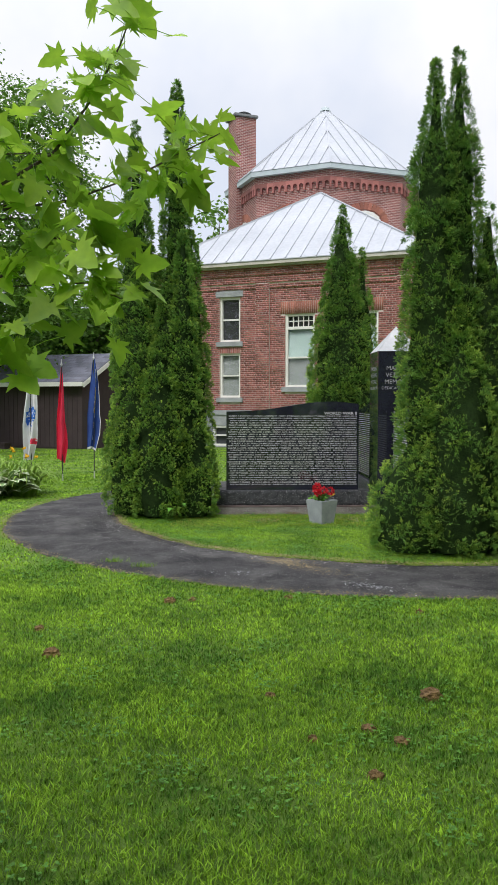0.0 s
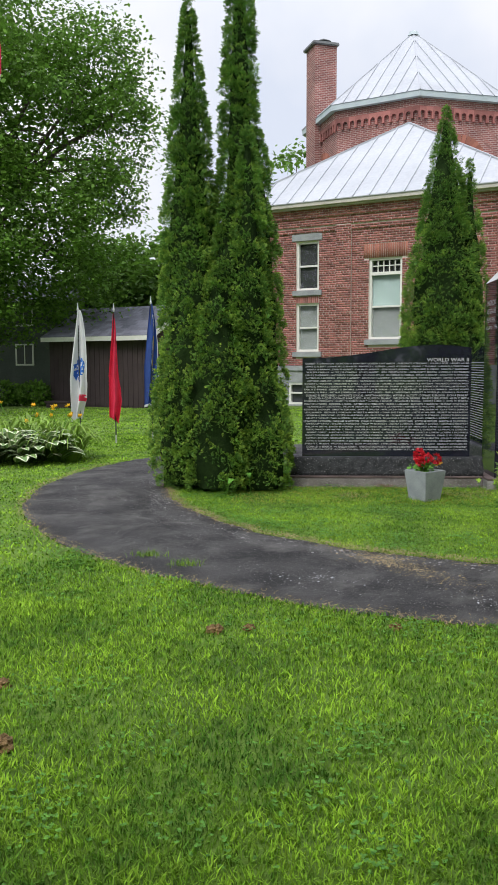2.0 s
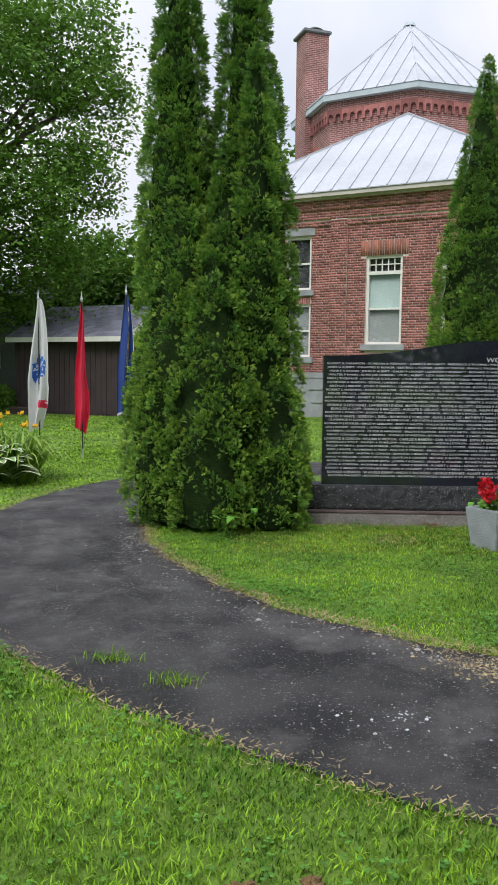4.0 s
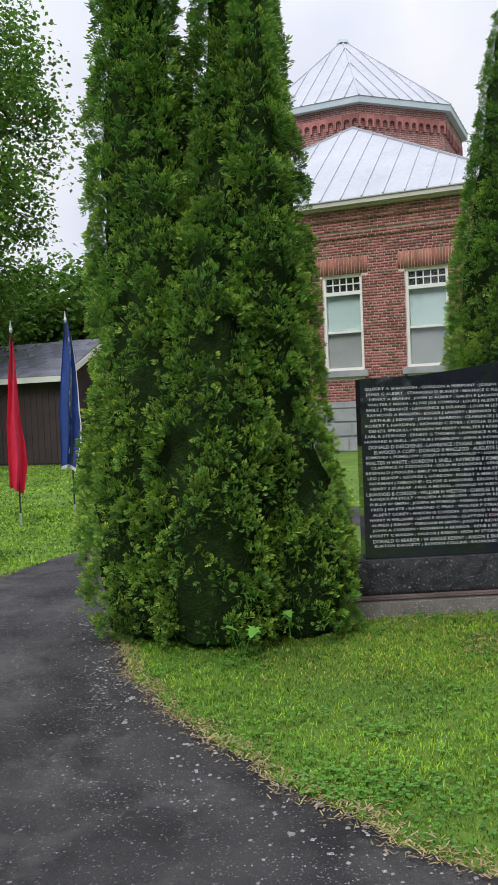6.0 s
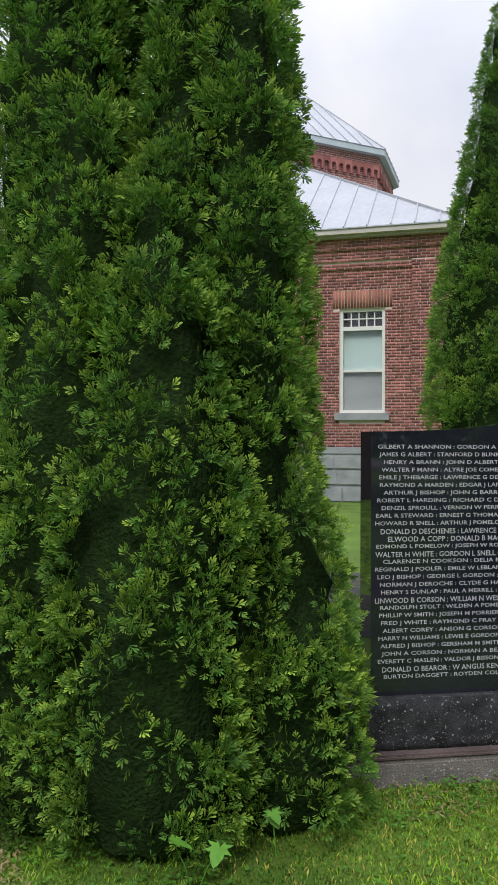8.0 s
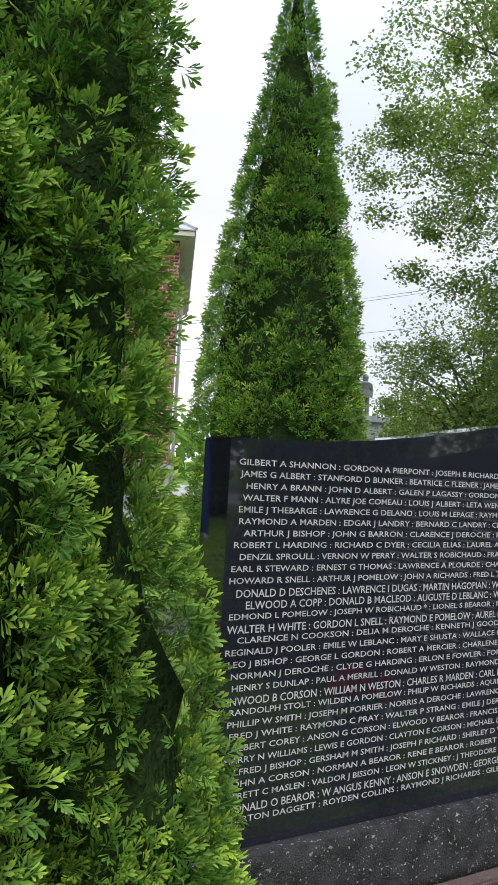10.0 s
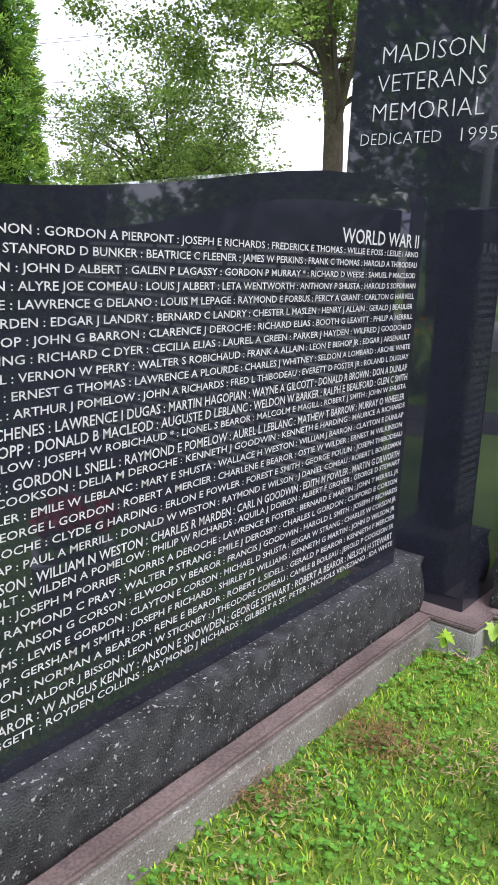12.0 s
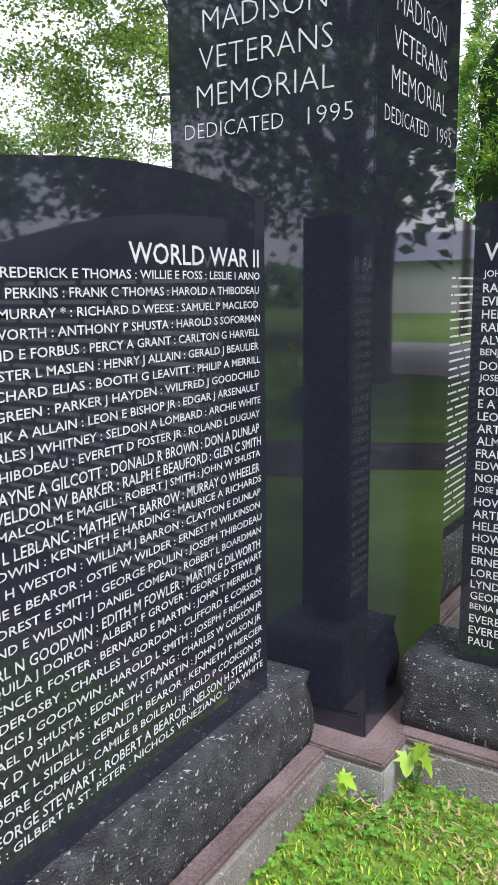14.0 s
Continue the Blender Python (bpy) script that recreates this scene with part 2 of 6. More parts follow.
M_BLUE = mat("blue_flag_cloth", (0.04, 0.095, 0.36), (0.022, 0.055, 0.23), 0.75, 6, 200, bump=0.2, trans=0.2)
M_SKYBLUE = mat("bright_blue_cloth", (0.05, 0.2, 0.66), (0.03, 0.12, 0.5), 0.75, 6, 200, bump=0.2)
M_NAVY = mat("navy_cloth", (0.025, 0.03, 0.14), (0.015, 0.018, 0.08), 0.75, 6, 200, bump=0.2)
M_GOLD = mat("yellow_fringe", (0.7, 0.5, 0.12), (0.5, 0.34, 0.06), 0.7, 6, 200)
M_POT = mat("weathered_concrete", (0.42, 0.45, 0.48), (0.26, 0.28, 0.31), 0.85, 7, 110, bump=0.4)
M_SOIL = mat("potting_soil", (0.05, 0.035, 0.025), (0.02, 0.015, 0.01), 0.95, 20, 120, bump=0.8)
M_PETAL = mat("red_petal", (0.72, 0.012, 0.03), (0.45, 0.005, 0.015), 0.5, 20, 90, bump=0, island=0.2, trans=0.2)
M_YELLOW = mat("yellow_petal", (0.85, 0.55, 0.02), (0.75, 0.38, 0.01), 0.5, 20, 90, bump=0, island=0.2, trans=0.2)
M_HOSTA = mat("hosta_leaf", (0.27, 0.42, 0.15), (0.15, 0.28, 0.08), 0.45, 6, 50, bump=0.1, island=0.2, trans=0.2)
M_STRAP = mat("daylily_leaf", (0.30, 0.45, 0.06), (0.15, 0.27, 0.04), 0.5, 4, 40, bump=0, island=0.3, trans=0.25)
M_HOSTAEDGE = mat("cream_leaf_margin", (0.80, 0.82, 0.62), (0.66, 0.70, 0.48), 0.45, 6, 50, bump=0.1)
M_BRONZE = mat("weathered_bronze", (0.17, 0.19, 0.19), (0.09, 0.105, 0.105), 0.55, 5, 40)
M_WIRE = mat("cable_sheath", (0.14, 0.14, 0.15), (0.1, 0.1, 0.1), 0.6, 2, 20)
M_ROAD = mat("pale_road", (0.36, 0.355, 0.355), (0.27, 0.265, 0.265), 0.85, 0.6, 40, bump=0.3)
M_DIRT = mat("dry_clod", (0.34, 0.21, 0.085), (0.07, 0.04, 0.018), 0.95, 14, 80, bump=0.9)
M_DULLCAP = mat("dull_zinc_cap", (0.24, 0.25, 0.26), (0.13, 0.135, 0.14), 0.55, 4, 40, metal=0.3, bump=0.1)
M_PALEWALL = mat("pale_clapboard", (0.74, 0.74, 0.71), (0.62, 0.62, 0.6), 0.7, 1, 20, bump=0.1)


# ---------------------------------------------------------------- building blocks
def mesh_from(name, verts, faces, material=None, smooth=False):
    """verts: n x 3 array; faces: m x k array of one size."""
    v, f = np.asarray(verts, np.float32), np.asarray(faces, np.int32)
    me = bpy.data.meshes.new(name)
    k = f.shape[1]
    me.vertices.add(len(v)), me.loops.add(f.size), me.polygons.add(len(f))
    me.vertices.foreach_set("co", v.ravel())
    me.loops.foreach_set("vertex_index", f.ravel())
    me.polygons.foreach_set("loop_start", np.arange(0, f.size, k, dtype=np.int32))
    if smooth:
        me.polygons.foreach_set("use_smooth", np.ones(len(f), bool))
    me.update(calc_edges=True)
    if material:
        me.materials.append(material)
    return me


def finish(name, bm, material, smooth=False):
    me = bpy.data.meshes.new(name)
    bmesh.ops.recalc_face_normals(bm, faces=bm.faces)
    bm.to_mesh(me)
    bm.free()
    if smooth:
        for poly in me.polygons:
            poly.use_smooth = True
    if material:
        me.materials.append(material)
    return me


def part(name, bm, material, parent, label="", smooth=False):
    """Links a bmesh or a mesh as one part under a thing or a part."""
    me = finish(name, bm, material, smooth) if isinstance(bm, bmesh.types.BMesh) else bm
    ob = new(name, me)
    ob.parent = parent
    return tagged(ob, label)


def thing(name, label, category, m=Matrix(), group="", kind=""):
    ob = new(name)
    ob.empty_display_size = 0.1
    ob.matrix_world = m
    return tagged(ob, label, category, group, kind)


def box(bm, a, b, m=Matrix(), bevel=0.0):
    x0, y0, z0 = a
    x1, y1, z1 = b
    vs = [bm.verts.new(m @ Vector(c)) for c in ((x0, y0, z0), (x1, y0, z0), (x1, y1, z0), (x0, y1, z0), (x0, y0, z1), (x1, y0, z1), (x1, y1, z1), (x0, y1, z1))]
    fs = [bm.faces.new([vs[i] for i in q]) for q in ((0, 3, 2, 1), (4, 5, 6, 7), (0, 1, 5, 4), (1, 2, 6, 5), (2, 3, 7, 6), (3, 0, 4, 7))]
    if bevel:
        es = list({e for f in fs for e in f.edges})
        bmesh.ops.bevel(bm, geom=es, offset=bevel, segments=2, affect="EDGES")
    return fs


def boxed(a, b, bevel=0.0):
    bm = bmesh.new()
    box(bm, a, b, bevel=bevel)
    return bm


def tube(bm, points, radii, sides=8):
    """A tapered tube along points."""
    rings = []
    for i, p in enumerate(points):
        p = Vector(p)
        d = (Vector(points[min(i + 1, len(points) - 1)]) - Vector(points[max(i - 1, 0)])).normalized()
        s = d.orthogonal().normalized()
        t = d.cross(s)
        rings.append([bm.verts.new(p + float(radii[i]) * (math.cos(a) * s + math.sin(a) * t)) for a in (2 * math.pi * k / sides for k in range(sides))])
    for r0, r1 in zip(rings, rings[1:]):
        off = min(range(sides), key=lambda o: (r1[o].co - r0[0].co).length)
        for k in range(sides):
            bm.faces.new((r0[k], r0[(k + 1) % sides], r1[(k + 1 + off) % sides], r1[(k + off) % sides]))
    bm.faces.new(rings[0])
    bm.faces.new(rings[-1])


def prism(bm, outline, y0, y1, m=Matrix()):
    """An outline of (x, z) drawn out from y0 to y1."""
    a = [bm.verts.new(m @ Vector((x, y0, z))) for x, z in outline]
    b = [bm.verts.new(m @ Vector((x, y1, z))) for x, z in outline]
    bm.faces.new(a), bm.faces.new(b[::-1])
    for i in range(len(a)):
        j = (i + 1) % len(a)
        bm.faces.new((a[i], b[i], b[j], a[j]))


def scatter(template, tris, places, turns, sizes):
    """Copies of a small template (v x 3, f x 3) joined: places n x 3, turns n x 3 x 3 (columns are axes), sizes n."""
    t = np.asarray(template, np.float32)
    v = np.einsum("nij,vj->nvi", turns, t) * np.asarray(sizes)[:, None, None] + np.asarray(places)[:, None, :]
    f = np.asarray(tris, np.int32)[None] + (np.arange(len(places)) * len(t))[:, None, None]
    return v.reshape(-1, 3), f.reshape(-1, 3)


def frames_of(x_dir, roll):
    """Turn matrices with their x axis along x_dir, rolled about it."""
    x = x_dir / np.linalg.norm(x_dir, axis=1)[:, None]
    up = np.tile([0, 0, 1.0], (len(x), 1))
    up[np.abs(x[:, 2]) > 0.95] = (1, 0, 0)
    y = np.cross(up, x)
    y /= np.linalg.norm(y, axis=1)[:, None]
    z = np.cross(x, y)
    c, s = np.cos(roll)[:, None], np.sin(roll)[:, None]
    return np.stack([x, c * y + s * z, -s * y + c * z], axis=2)


rng = np.random.default_rng(7)
CX, CY = 2.64, 12.62     # middle of the memorial

# ---------------------------------------------------------------- ground, path and road
bm = bmesh.new()
ring = [bm.verts.new((CX + r * math.cos(a), CY + r * math.sin(a), 0)) for r in (60,) for a in (2 * math.pi * k / 64 for k in range(64))]
far = [bm.verts.new((CX + 3000 * math.cos(a), CY + 3000 * math.sin(a), 0)) for a in (2 * math.pi * k / 64 for k in range(64))]
bm.faces.new(ring)
for k in range(64):
    bm.faces.new((ring[k], far[k], far[(k + 1) % 64], ring[(k + 1) % 64]))
ground = new("ground", finish("ground", bm, M_LAWN))
tagged(ground, "mown lawn with clover and bare patches", "ground", kind="structure")


def r_in(a):
    return 4.10 + 0.10 * max(0.0, math.cos(a - radians(176))) ** 30 + 0.05 * noise.noise((math.cos(a) * 9, math.sin(a) * 9, 1)) + 0.03 * noise.noise((math.cos(a) * 40, math.sin(a) * 40, 3))


def r_out(a):
    return 5.46 + 0.24 * math.cos(a + radians(165)) + 0.05 * noise.noise((math.cos(a) * 8, math.sin(a) * 8, 5)) + 0.03 * noise.noise((math.cos(a) * 38, math.sin(a) * 38, 8))


N = 420
vs, fs = [], []
for k in range(N):
    a = 2 * math.pi * k / N
    for j in range(7):
        r = r_in(a) + (r_out(a) - r_in(a)) * j / 6
        vs.append((CX + r * math.cos(a), CY + r * math.sin(a), 0.006 + 0.014 * math.sin(math.pi * j / 6)))
for k in range(N):
    for j in range(6):
        p, q = k * 7 + j, ((k + 1) % N) * 7 + j
        fs.append((p, p + 1, q + 1, q))
path_ob = new("path", mesh_from("path", vs, fs, M_ASPHALT, True))
tagged(path_ob, "curving worn asphalt footpath round the memorial", "path", kind="structure")

bm = bmesh.new()
box(bm, (13.2, -150, -0.3), (21.0, 150, 0.02))
tagged(new("road", finish("road", bm, M_ROAD)), "pale worn asphalt street beyond the lawn", "road", kind="structure")

# ---------------------------------------------------------------- lettering
NAMES = """GILBERT A SHANNON : GORDON A PIERPONT : JOSEPH E RICHARDS : FREDERICK E THOMAS : WILLIE E FOSS : LESLIE I ARNO
JAMES G ALBERT : STANFORD D BUNKER : BEATRICE C FLEENER : JAMES W PERKINS : FRANK C THOMAS : HAROLD A THIBODEAU
HENRY A BRANN : JOHN D ALBERT : GALEN P LAGASSY : GORDON P MURRAY * : RICHARD D WEESE : SAMUEL P MACLEOD
WALTER F MANN : ALYRE JOE COMEAU : LOUIS J ALBERT : LETA WENTWORTH : ANTHONY P SHUSTA : HAROLD S SOFORMAN
EMILE J THEBARGE : LAWRENCE G DELANO : LOUIS M LEPAGE : RAYMOND E FORBUS : PERCY A GRANT : CARLTON G HARVELL
RAYMOND A MARDEN : EDGAR J LANDRY : BERNARD C LANDRY : CHESTER L MASLEN : HENRY J ALLAIN : GERALD J BEAULIER
ARTHUR J BISHOP : JOHN G BARRON : CLARENCE J DEROCHE : RICHARD ELIAS : BOOTH G LEAVITT : PHILIP A MERRILL
ROBERT L HARDING : RICHARD C DYER : CECILIA ELIAS : LAUREL A GREEN : PARKER J HAYDEN : WILFRED J GOODCHILD
DENZIL SPROULL : VERNON W PERRY : WALTER S ROBICHAUD : FRANK A ALLAIN : LEON E BISHOP JR : EDGAR J ARSENAULT
EARL R STEWARD : ERNEST G THOMAS : LAWRENCE A PLOURDE : CHARLES J WHITNEY : SELDON A LOMBARD : ARCHIE WHITE
HOWARD R SNELL : ARTHUR J POMELOW : JOHN A RICHARDS : FRED L THIBODEAU : EVERETT D FOSTER JR : ROLAND L DUGUAY
DONALD D DESCHENES : LAWRENCE I DUGAS : MARTIN HAGOPIAN : WAYNE A GILCOTT : DONALD R BROWN : DON A DUNLAP
ELWOOD A COPP : DONALD B MACLEOD : AUGUSTE D LEBLANC : WELDON W BARKER : RALPH E BEAUFORD : GLEN C SMITH
EDMOND L POMELOW : JOSEPH W ROBICHAUD * : LIONEL S BEAROR : MALCOLM E MAGILL : ROBERT J SMITH : JOHN W SHUSTA
WALTER H WHITE : GORDON L SNELL : RAYMOND E POMELOW : AUREL L LEBLANC : MATHEW T BARROW : MURRAY O WHEELER
CLARENCE N COOKSON : DELIA M DEROCHE : KENNETH J GOODWIN : KENNETH E HARDING : MAURICE A RICHARDS
REGINALD J POOLER : EMILE W LEBLANC : MARY E SHUSTA : WALLACE H WESTON : WILLIAM J BARRON : CLAYTON E DUNLAP
LEO J BISHOP : GEORGE L GORDON : ROBERT A MERCIER : CHARLENE E BEAROR : OSTIE W WILDER : ERNEST M WILKINSON
NORMAN J DEROCHE : CLYDE G HARDING : ERLON E FOWLER : FOREST E SMITH : GEORGE POULIN : JOSEPH THIBODEAU
HENRY S DUNLAP : PAUL A MERRILL : DONALD W WESTON : RAYMOND E WILSON : J DANIEL COMEAU : ROBERT L BOARDMAN
LINWOOD B CORSON : WILLIAM N WESTON : CHARLES R MARDEN : CARL N GOODWIN : EDITH M FOWLER : MARTIN G DILWORTH
RANDOLPH STOLT : WILDEN A POMELOW : PHILIP W RICHARDS : AQUILA J DOIRON : ALBERT F GROVER : GEORGE D STEWART
PHILLIP W SMITH : JOSEPH M PORRIER : NORRIS A DEROCHE : LAWRENCE R FOSTER : BERNARD E MARTIN : JOHN T MERRILL JR
FRED J WHITE : RAYMOND C PRAY : WALTER P STRANG : EMILE J DEROSBY : CHARLES L GORDON : CLIFFORD E CORSON
ALBERT COREY : ANSON G CORSON : ELWOOD V BEAROR : FRANCIS J GOODWIN : HAROLD L SMITH : JOSEPH F RICHARDS
HARRY N WILLIAMS : LEWIS E GORDON : CLAYTON E CORSON : MICHAEL D SHUSTA : EDGAR W STRANG : CHARLES W CORSON JR
ALFRED J BISHOP : GERSHAM M SMITH : JOSEPH F RICHARD : SHIRLEY D WILLIAMS : KENNETH G MARTIN : JOHN D WILSON JR
JOHN A CORSON : NORMAN A BEAROR : RENE E BEAROR : ROBERT L SIDELL : GERALD P BEAROR : KENNETH F MERCIER
EVERETT C MASLEN : VALDOR J BISSON : LEON W STICKNEY : J THEODORE COMEAU : CAMILE B BOILEAU : JEROLD P COOKSON SR
DONALD O BEAROR : W ANGUS KENNY : ANSON E SNOWDEN : GEORGE STEWART : ROBERT A BEAROR : NELSON H STEWART
BURTON DAGGETT : ROYDEN COLLINS : RAYMOND J RICHARDS : GILBERT R ST. PETER : NICHOLS VENEZIANO : IDA WHITE""".split("\n")
SIDE_NAMES = "JOH RAY EVE HEN RAL ALVE BENJ DON JOSE ROLA E_A LEO ARTH ALMA FRAN EDWA NORR JOSE HOWA ARTH HELEN HOWA ERNES ERNES LOREN LYNDO GEORG BENJA EVERET EVERET PAUL_C".replace("_", "~").split()
SIDE_NAMES = [s.replace("~", " ") for s in SIDE_NAMES]
PILLAR = ["MADISON", "VETERANS", "MEMORIAL", "DEDICATED", "1995"]


def lettering(strings):
    """Meshes of the strings, each one unit of capital height from its lower left corner."""
    obs = {}
    for s in strings:
        cu = bpy.data.curves.new("letters", "FONT")
        cu.body, cu.resolution_u, cu.offset = s, 2, (-0.018 if s in PILLAR else 0.008)
        obs[s] = new("letters", cu)
    bpy.context.view_layer.update()
    dg = bpy.context.evaluated_depsgraph_get()
    out = {}
    for s, ob in obs.items():
        me = bpy.data.meshes.new_from_object(ob.evaluated_get(dg))
        v = np.empty(len(me.vertices) * 3, np.float32)
        me.vertices.foreach_get("co", v)
        v = v.reshape(-1, 3)
        tri = np.empty(len(me.loop_triangles) * 3, np.int32)
        me.loop_triangles.foreach_get("vertices", tri)
        v[:, :2] -= v[:, :2].min(0)
        out[s] = (v, tri.reshape(-1, 3))
    for ob in obs.values():
        bpy.data.objects.remove(ob)
    return out


LETTERS = lettering(set(NAMES + SIDE_NAMES + PILLAR + ["WORLD WAR II", "W"]))


def inscription(s, origin, along, height, width, parent, name="inscription", label=""):
    """Letters of string s on an upright face: origin the lower left corner, along the reading direction."""
    v, f = LETTERS[s]
    ext = v.max(0)
    w = v[:, 0] / ext[0] * (width or ext[0] * height / ext[1])
    h = v[:, 1] / ext[1] * height
    a = np.array(along, float)
    p = np.array(origin, float) + w[:, None] * a + h[:, None] * np.array([0, 0, 1.0])
    return part(name, mesh_from(name, p, f, M_CUT), None, parent, label)


# ---------------------------------------------------------------- the memorial
def rough_block(a, b, step=0.035, amp=0.012, seed=0.0, keep_top=True):
    """A stone block whose sides are rock-faced and whose top is sawn."""
    bm = bmesh.new()
    a, b = Vector(a), Vector(b)
    for ax in range(3):
        u, w = (ax + 1) % 3, (ax + 2) % 3
        nu, nw = max(1, round((b[u] - a[u]) / step)), max(1, round((b[w] - a[w]) / step))
        for side in (a, b):
            grid = []
            for i in range(nu + 1):
                row = []
                for j in range(nw + 1):
                    c = Vector((0, 0, 0))
                    c[ax], c[u], c[w] = side[ax], a[u] + (b[u] - a[u]) * i / nu, a[w] + (b[w] - a[w]) * j / nw
                    row.append(bm.verts.new(c))
                grid.append(row)
            for i in range(nu):
                for j in range(nw):
                    bm.faces.new((grid[i][j], grid[i + 1][j], grid[i + 1][j + 1], grid[i][j + 1]))
    bmesh.ops.remove_doubles(bm, verts=bm.verts, dist=0.0005)
    mid = (a + b) / 2
    for v in bm.verts:
        edge = min(1.0, (b.z - v.co.z) / 0.05) * min(1.0, (v.co.z - a.z) / 0.03 + 0.25) if keep_top else 1.0
        d = amp * edge * (noise.noise(v.co * 9 + Vector((seed, 0, 0))) + 0.6 * noise.noise(v.co * 24) + 0.35 * noise.noise(v.co * 60))
        out = Vector((0, 0, 0))
        if abs(v.co.y - a.y) < 1e-4 or abs(v.co.y - b.y) < 1e-4:
            out.y = 1 if v.co.y > mid.y else -1
        if abs(v.co.x - a.x) < 1e-4 or abs(v.co.x - b.x) < 1e-4:
            out.x = 1 if v.co.x > mid.x else -1
        v.co += out * d
    return bm


TOP = [(0.0, 1.685), (0.08, 1.695), (0.2, 1.707), (0.34, 1.714), (0.5, 1.710), (0.64, 1.699), (0.8, 1.678), (0.96, 1.652), (1.12, 1.622), (1.3, 1.592), (1.46, 1.570), (1.62, 1.553), (1.8, 1.542), (1.985, 1.535)]
INNER, LENGTH, HALF = 0.58, 1.985, 0.08


def memorial_wall(m, label, rise=0.0):
    """A slab with a swept top on a rock-faced base and a footing; local x runs outwards from the pillar."""
    ob = thing("memorial_wall", label, "memorial", m, group="walls round the pillar")
    slab = bmesh.new()
    prism(slab, [(INNER, 0.362)] + [(INNER + d, z + rise * (1 - d / LENGTH)) for d, z in TOP] + [(INNER + LENGTH, 0.362)], -HALF, HALF)
    sharp = [e for e in slab.edges if e.calc_face_angle(0) > 0.6]
    bmesh.ops.bevel(slab, geom=sharp, offset=0.004, segments=2, affect="EDGES")
    slab_ob = part("slab", slab, M_BLACK, ob, "polished black granite slab with a swept top")
    part("base", rough_block((0.432, -0.135, 0.137), (2.74, 0.135, 0.36), seed=m.translation.x), M_ROCK, ob, "rock-faced dark granite base", True)
    foot = bmesh.new()
    box(foot, (0.436, -0.195, -0.25), (2.8, 0.195, 0.112), bevel=0.012)
    part("footing", foot, M_FOOTWALL, ob, "grey granite footing")
    top = bmesh.new()
    box(top, (0.438, -0.192, 0.112), (2.797, 0.192, 0.136), bevel=0.008)
    part("footing_top", top, M_FOOTTOP, ob, "reddish stained footing top")
    return ob, slab_ob


WY, SX = 12.58, 2.575
wall_w, slab_w = memorial_wall(Matrix.Translation((CX, WY, 0)) @ Matrix.Rotation(math.pi, 4, "Z"), "black granite memorial wall engraved with rows of names", -0.035)
STARTS = (8, 12, 28, 20, 13, 15, 27, 6, 21, 3, 0, 18, 42, 4, 1, 26, 0, 8, 16, 20, 0, 17, 14, 20, 26, 12, 18, 22, 10, 24, 30)
face = HALF + 0.0012
for i, s in enumerate(NAMES):
    x0 = 0.094 + STARTS[i] * 0.0014
    x1 = 2.034 - 0.004 * (i % 3)
    inscription(s, (CX - x0, face, 1.454 - 0.0341 * i), (-1, 0, 0), 0.0235, x1 - x0, slab_w, label="white engraved row of names" if i == 0 else "")
inscription("WORLD WAR II", (CX - 1.54, face, 1.489), (-1, 0, 0), 0.043, 0.49, slab_w, "inscription", "larger engraved heading")

wall_s, slab_s = memorial_wall(Matrix.Translation((SX, CY + 0.065, 0)) @ Matrix.Rotation(-math.pi / 2, 4, "Z"), "black granite memorial wall engraved with a list of names", -0.03)
for i, s in enumerate(SIDE_NAMES):
    o = inscription(s, (INNER + 0.028, -face, 1.457 - 0.0347 * i), (1, 0, 0), 0.0235, 0, slab_s)
    bm = bmesh.new()
    x = INNER + 0.028 + max(v.co.x for v in o.data.vertices) - INNER - 0.02
    while x < INNER + LENGTH - 0.25:
        w = random.uniform(0.1, 0.3)
        box(bm, (x, -face - 0.0004, 1.46 - 0.0347 * i), (x + w, -HALF, 1.46 - 0.0347 * i + 0.015))
        x += w + 0.03
    part("inscription", bm, M_CUT, slab_s)
inscription("W", (INNER + 0.028, -face, 1.505), (1, 0, 0), 0.046, 0, slab_s)

wall_n, slab_n = memorial_wall(Matrix.Translation((SX, CY, 0)) @ Matrix.Rotation(math.pi / 2, 4, "Z"), "black granite memorial wall behind the pillar with engraved rows")
wall_e, slab_e = memorial_wall(Matrix.Translation((CX, WY + 0.02, 0)), "black granite memorial wall beyond the pillar with engraved rows")
for slab, sign in ((slab_n, 1), (slab_e, -1)):
    for i in range(31):
        bm = bmesh.new()
        x = INNER + random.uniform(0.03, 0.09)
        while x < INNER + LENGTH - 0.22:
            w = random.uniform(0.1, 0.24)
            y0, y1 = sorted((sign * (HALF + 0.0012), sign * (HALF - 0.002)))
            box(bm, (x, y0, 1.47 - 0.0341 * i), (x + w, y1, 1.47 - 0.0341 * i + 0.008))
            x += w + random.uniform(0.02, 0.035)
        part("inscription", bm, M_CUT, slab)

HP = 0.328
pillar = thing("memorial_pillar", "tall square polished black granite pillar with engraved dedication", "memorial", Matrix.Translation((CX, CY + 0.025, 0)))
shaft = part("shaft", boxed((-HP, -HP, 0.132), (HP, HP, 2.43), 0.004), M_BLACK, pillar)
bm = bmesh.new()
lo = [bm.verts.new((x * HP, y * HP, 2.431)) for x, y in ((-1, -1), (1, -1), (1, 1), (-1, 1))]
tip = bm.verts.new((0, 0, 2.82))
bm.faces.new(lo[::-1])
for i in range(4):
    bm.faces.new((lo[i], lo[(i + 1) % 4], tip))
part("cap", bm, M_CAP, pillar, "pale sawn pyramid cap")
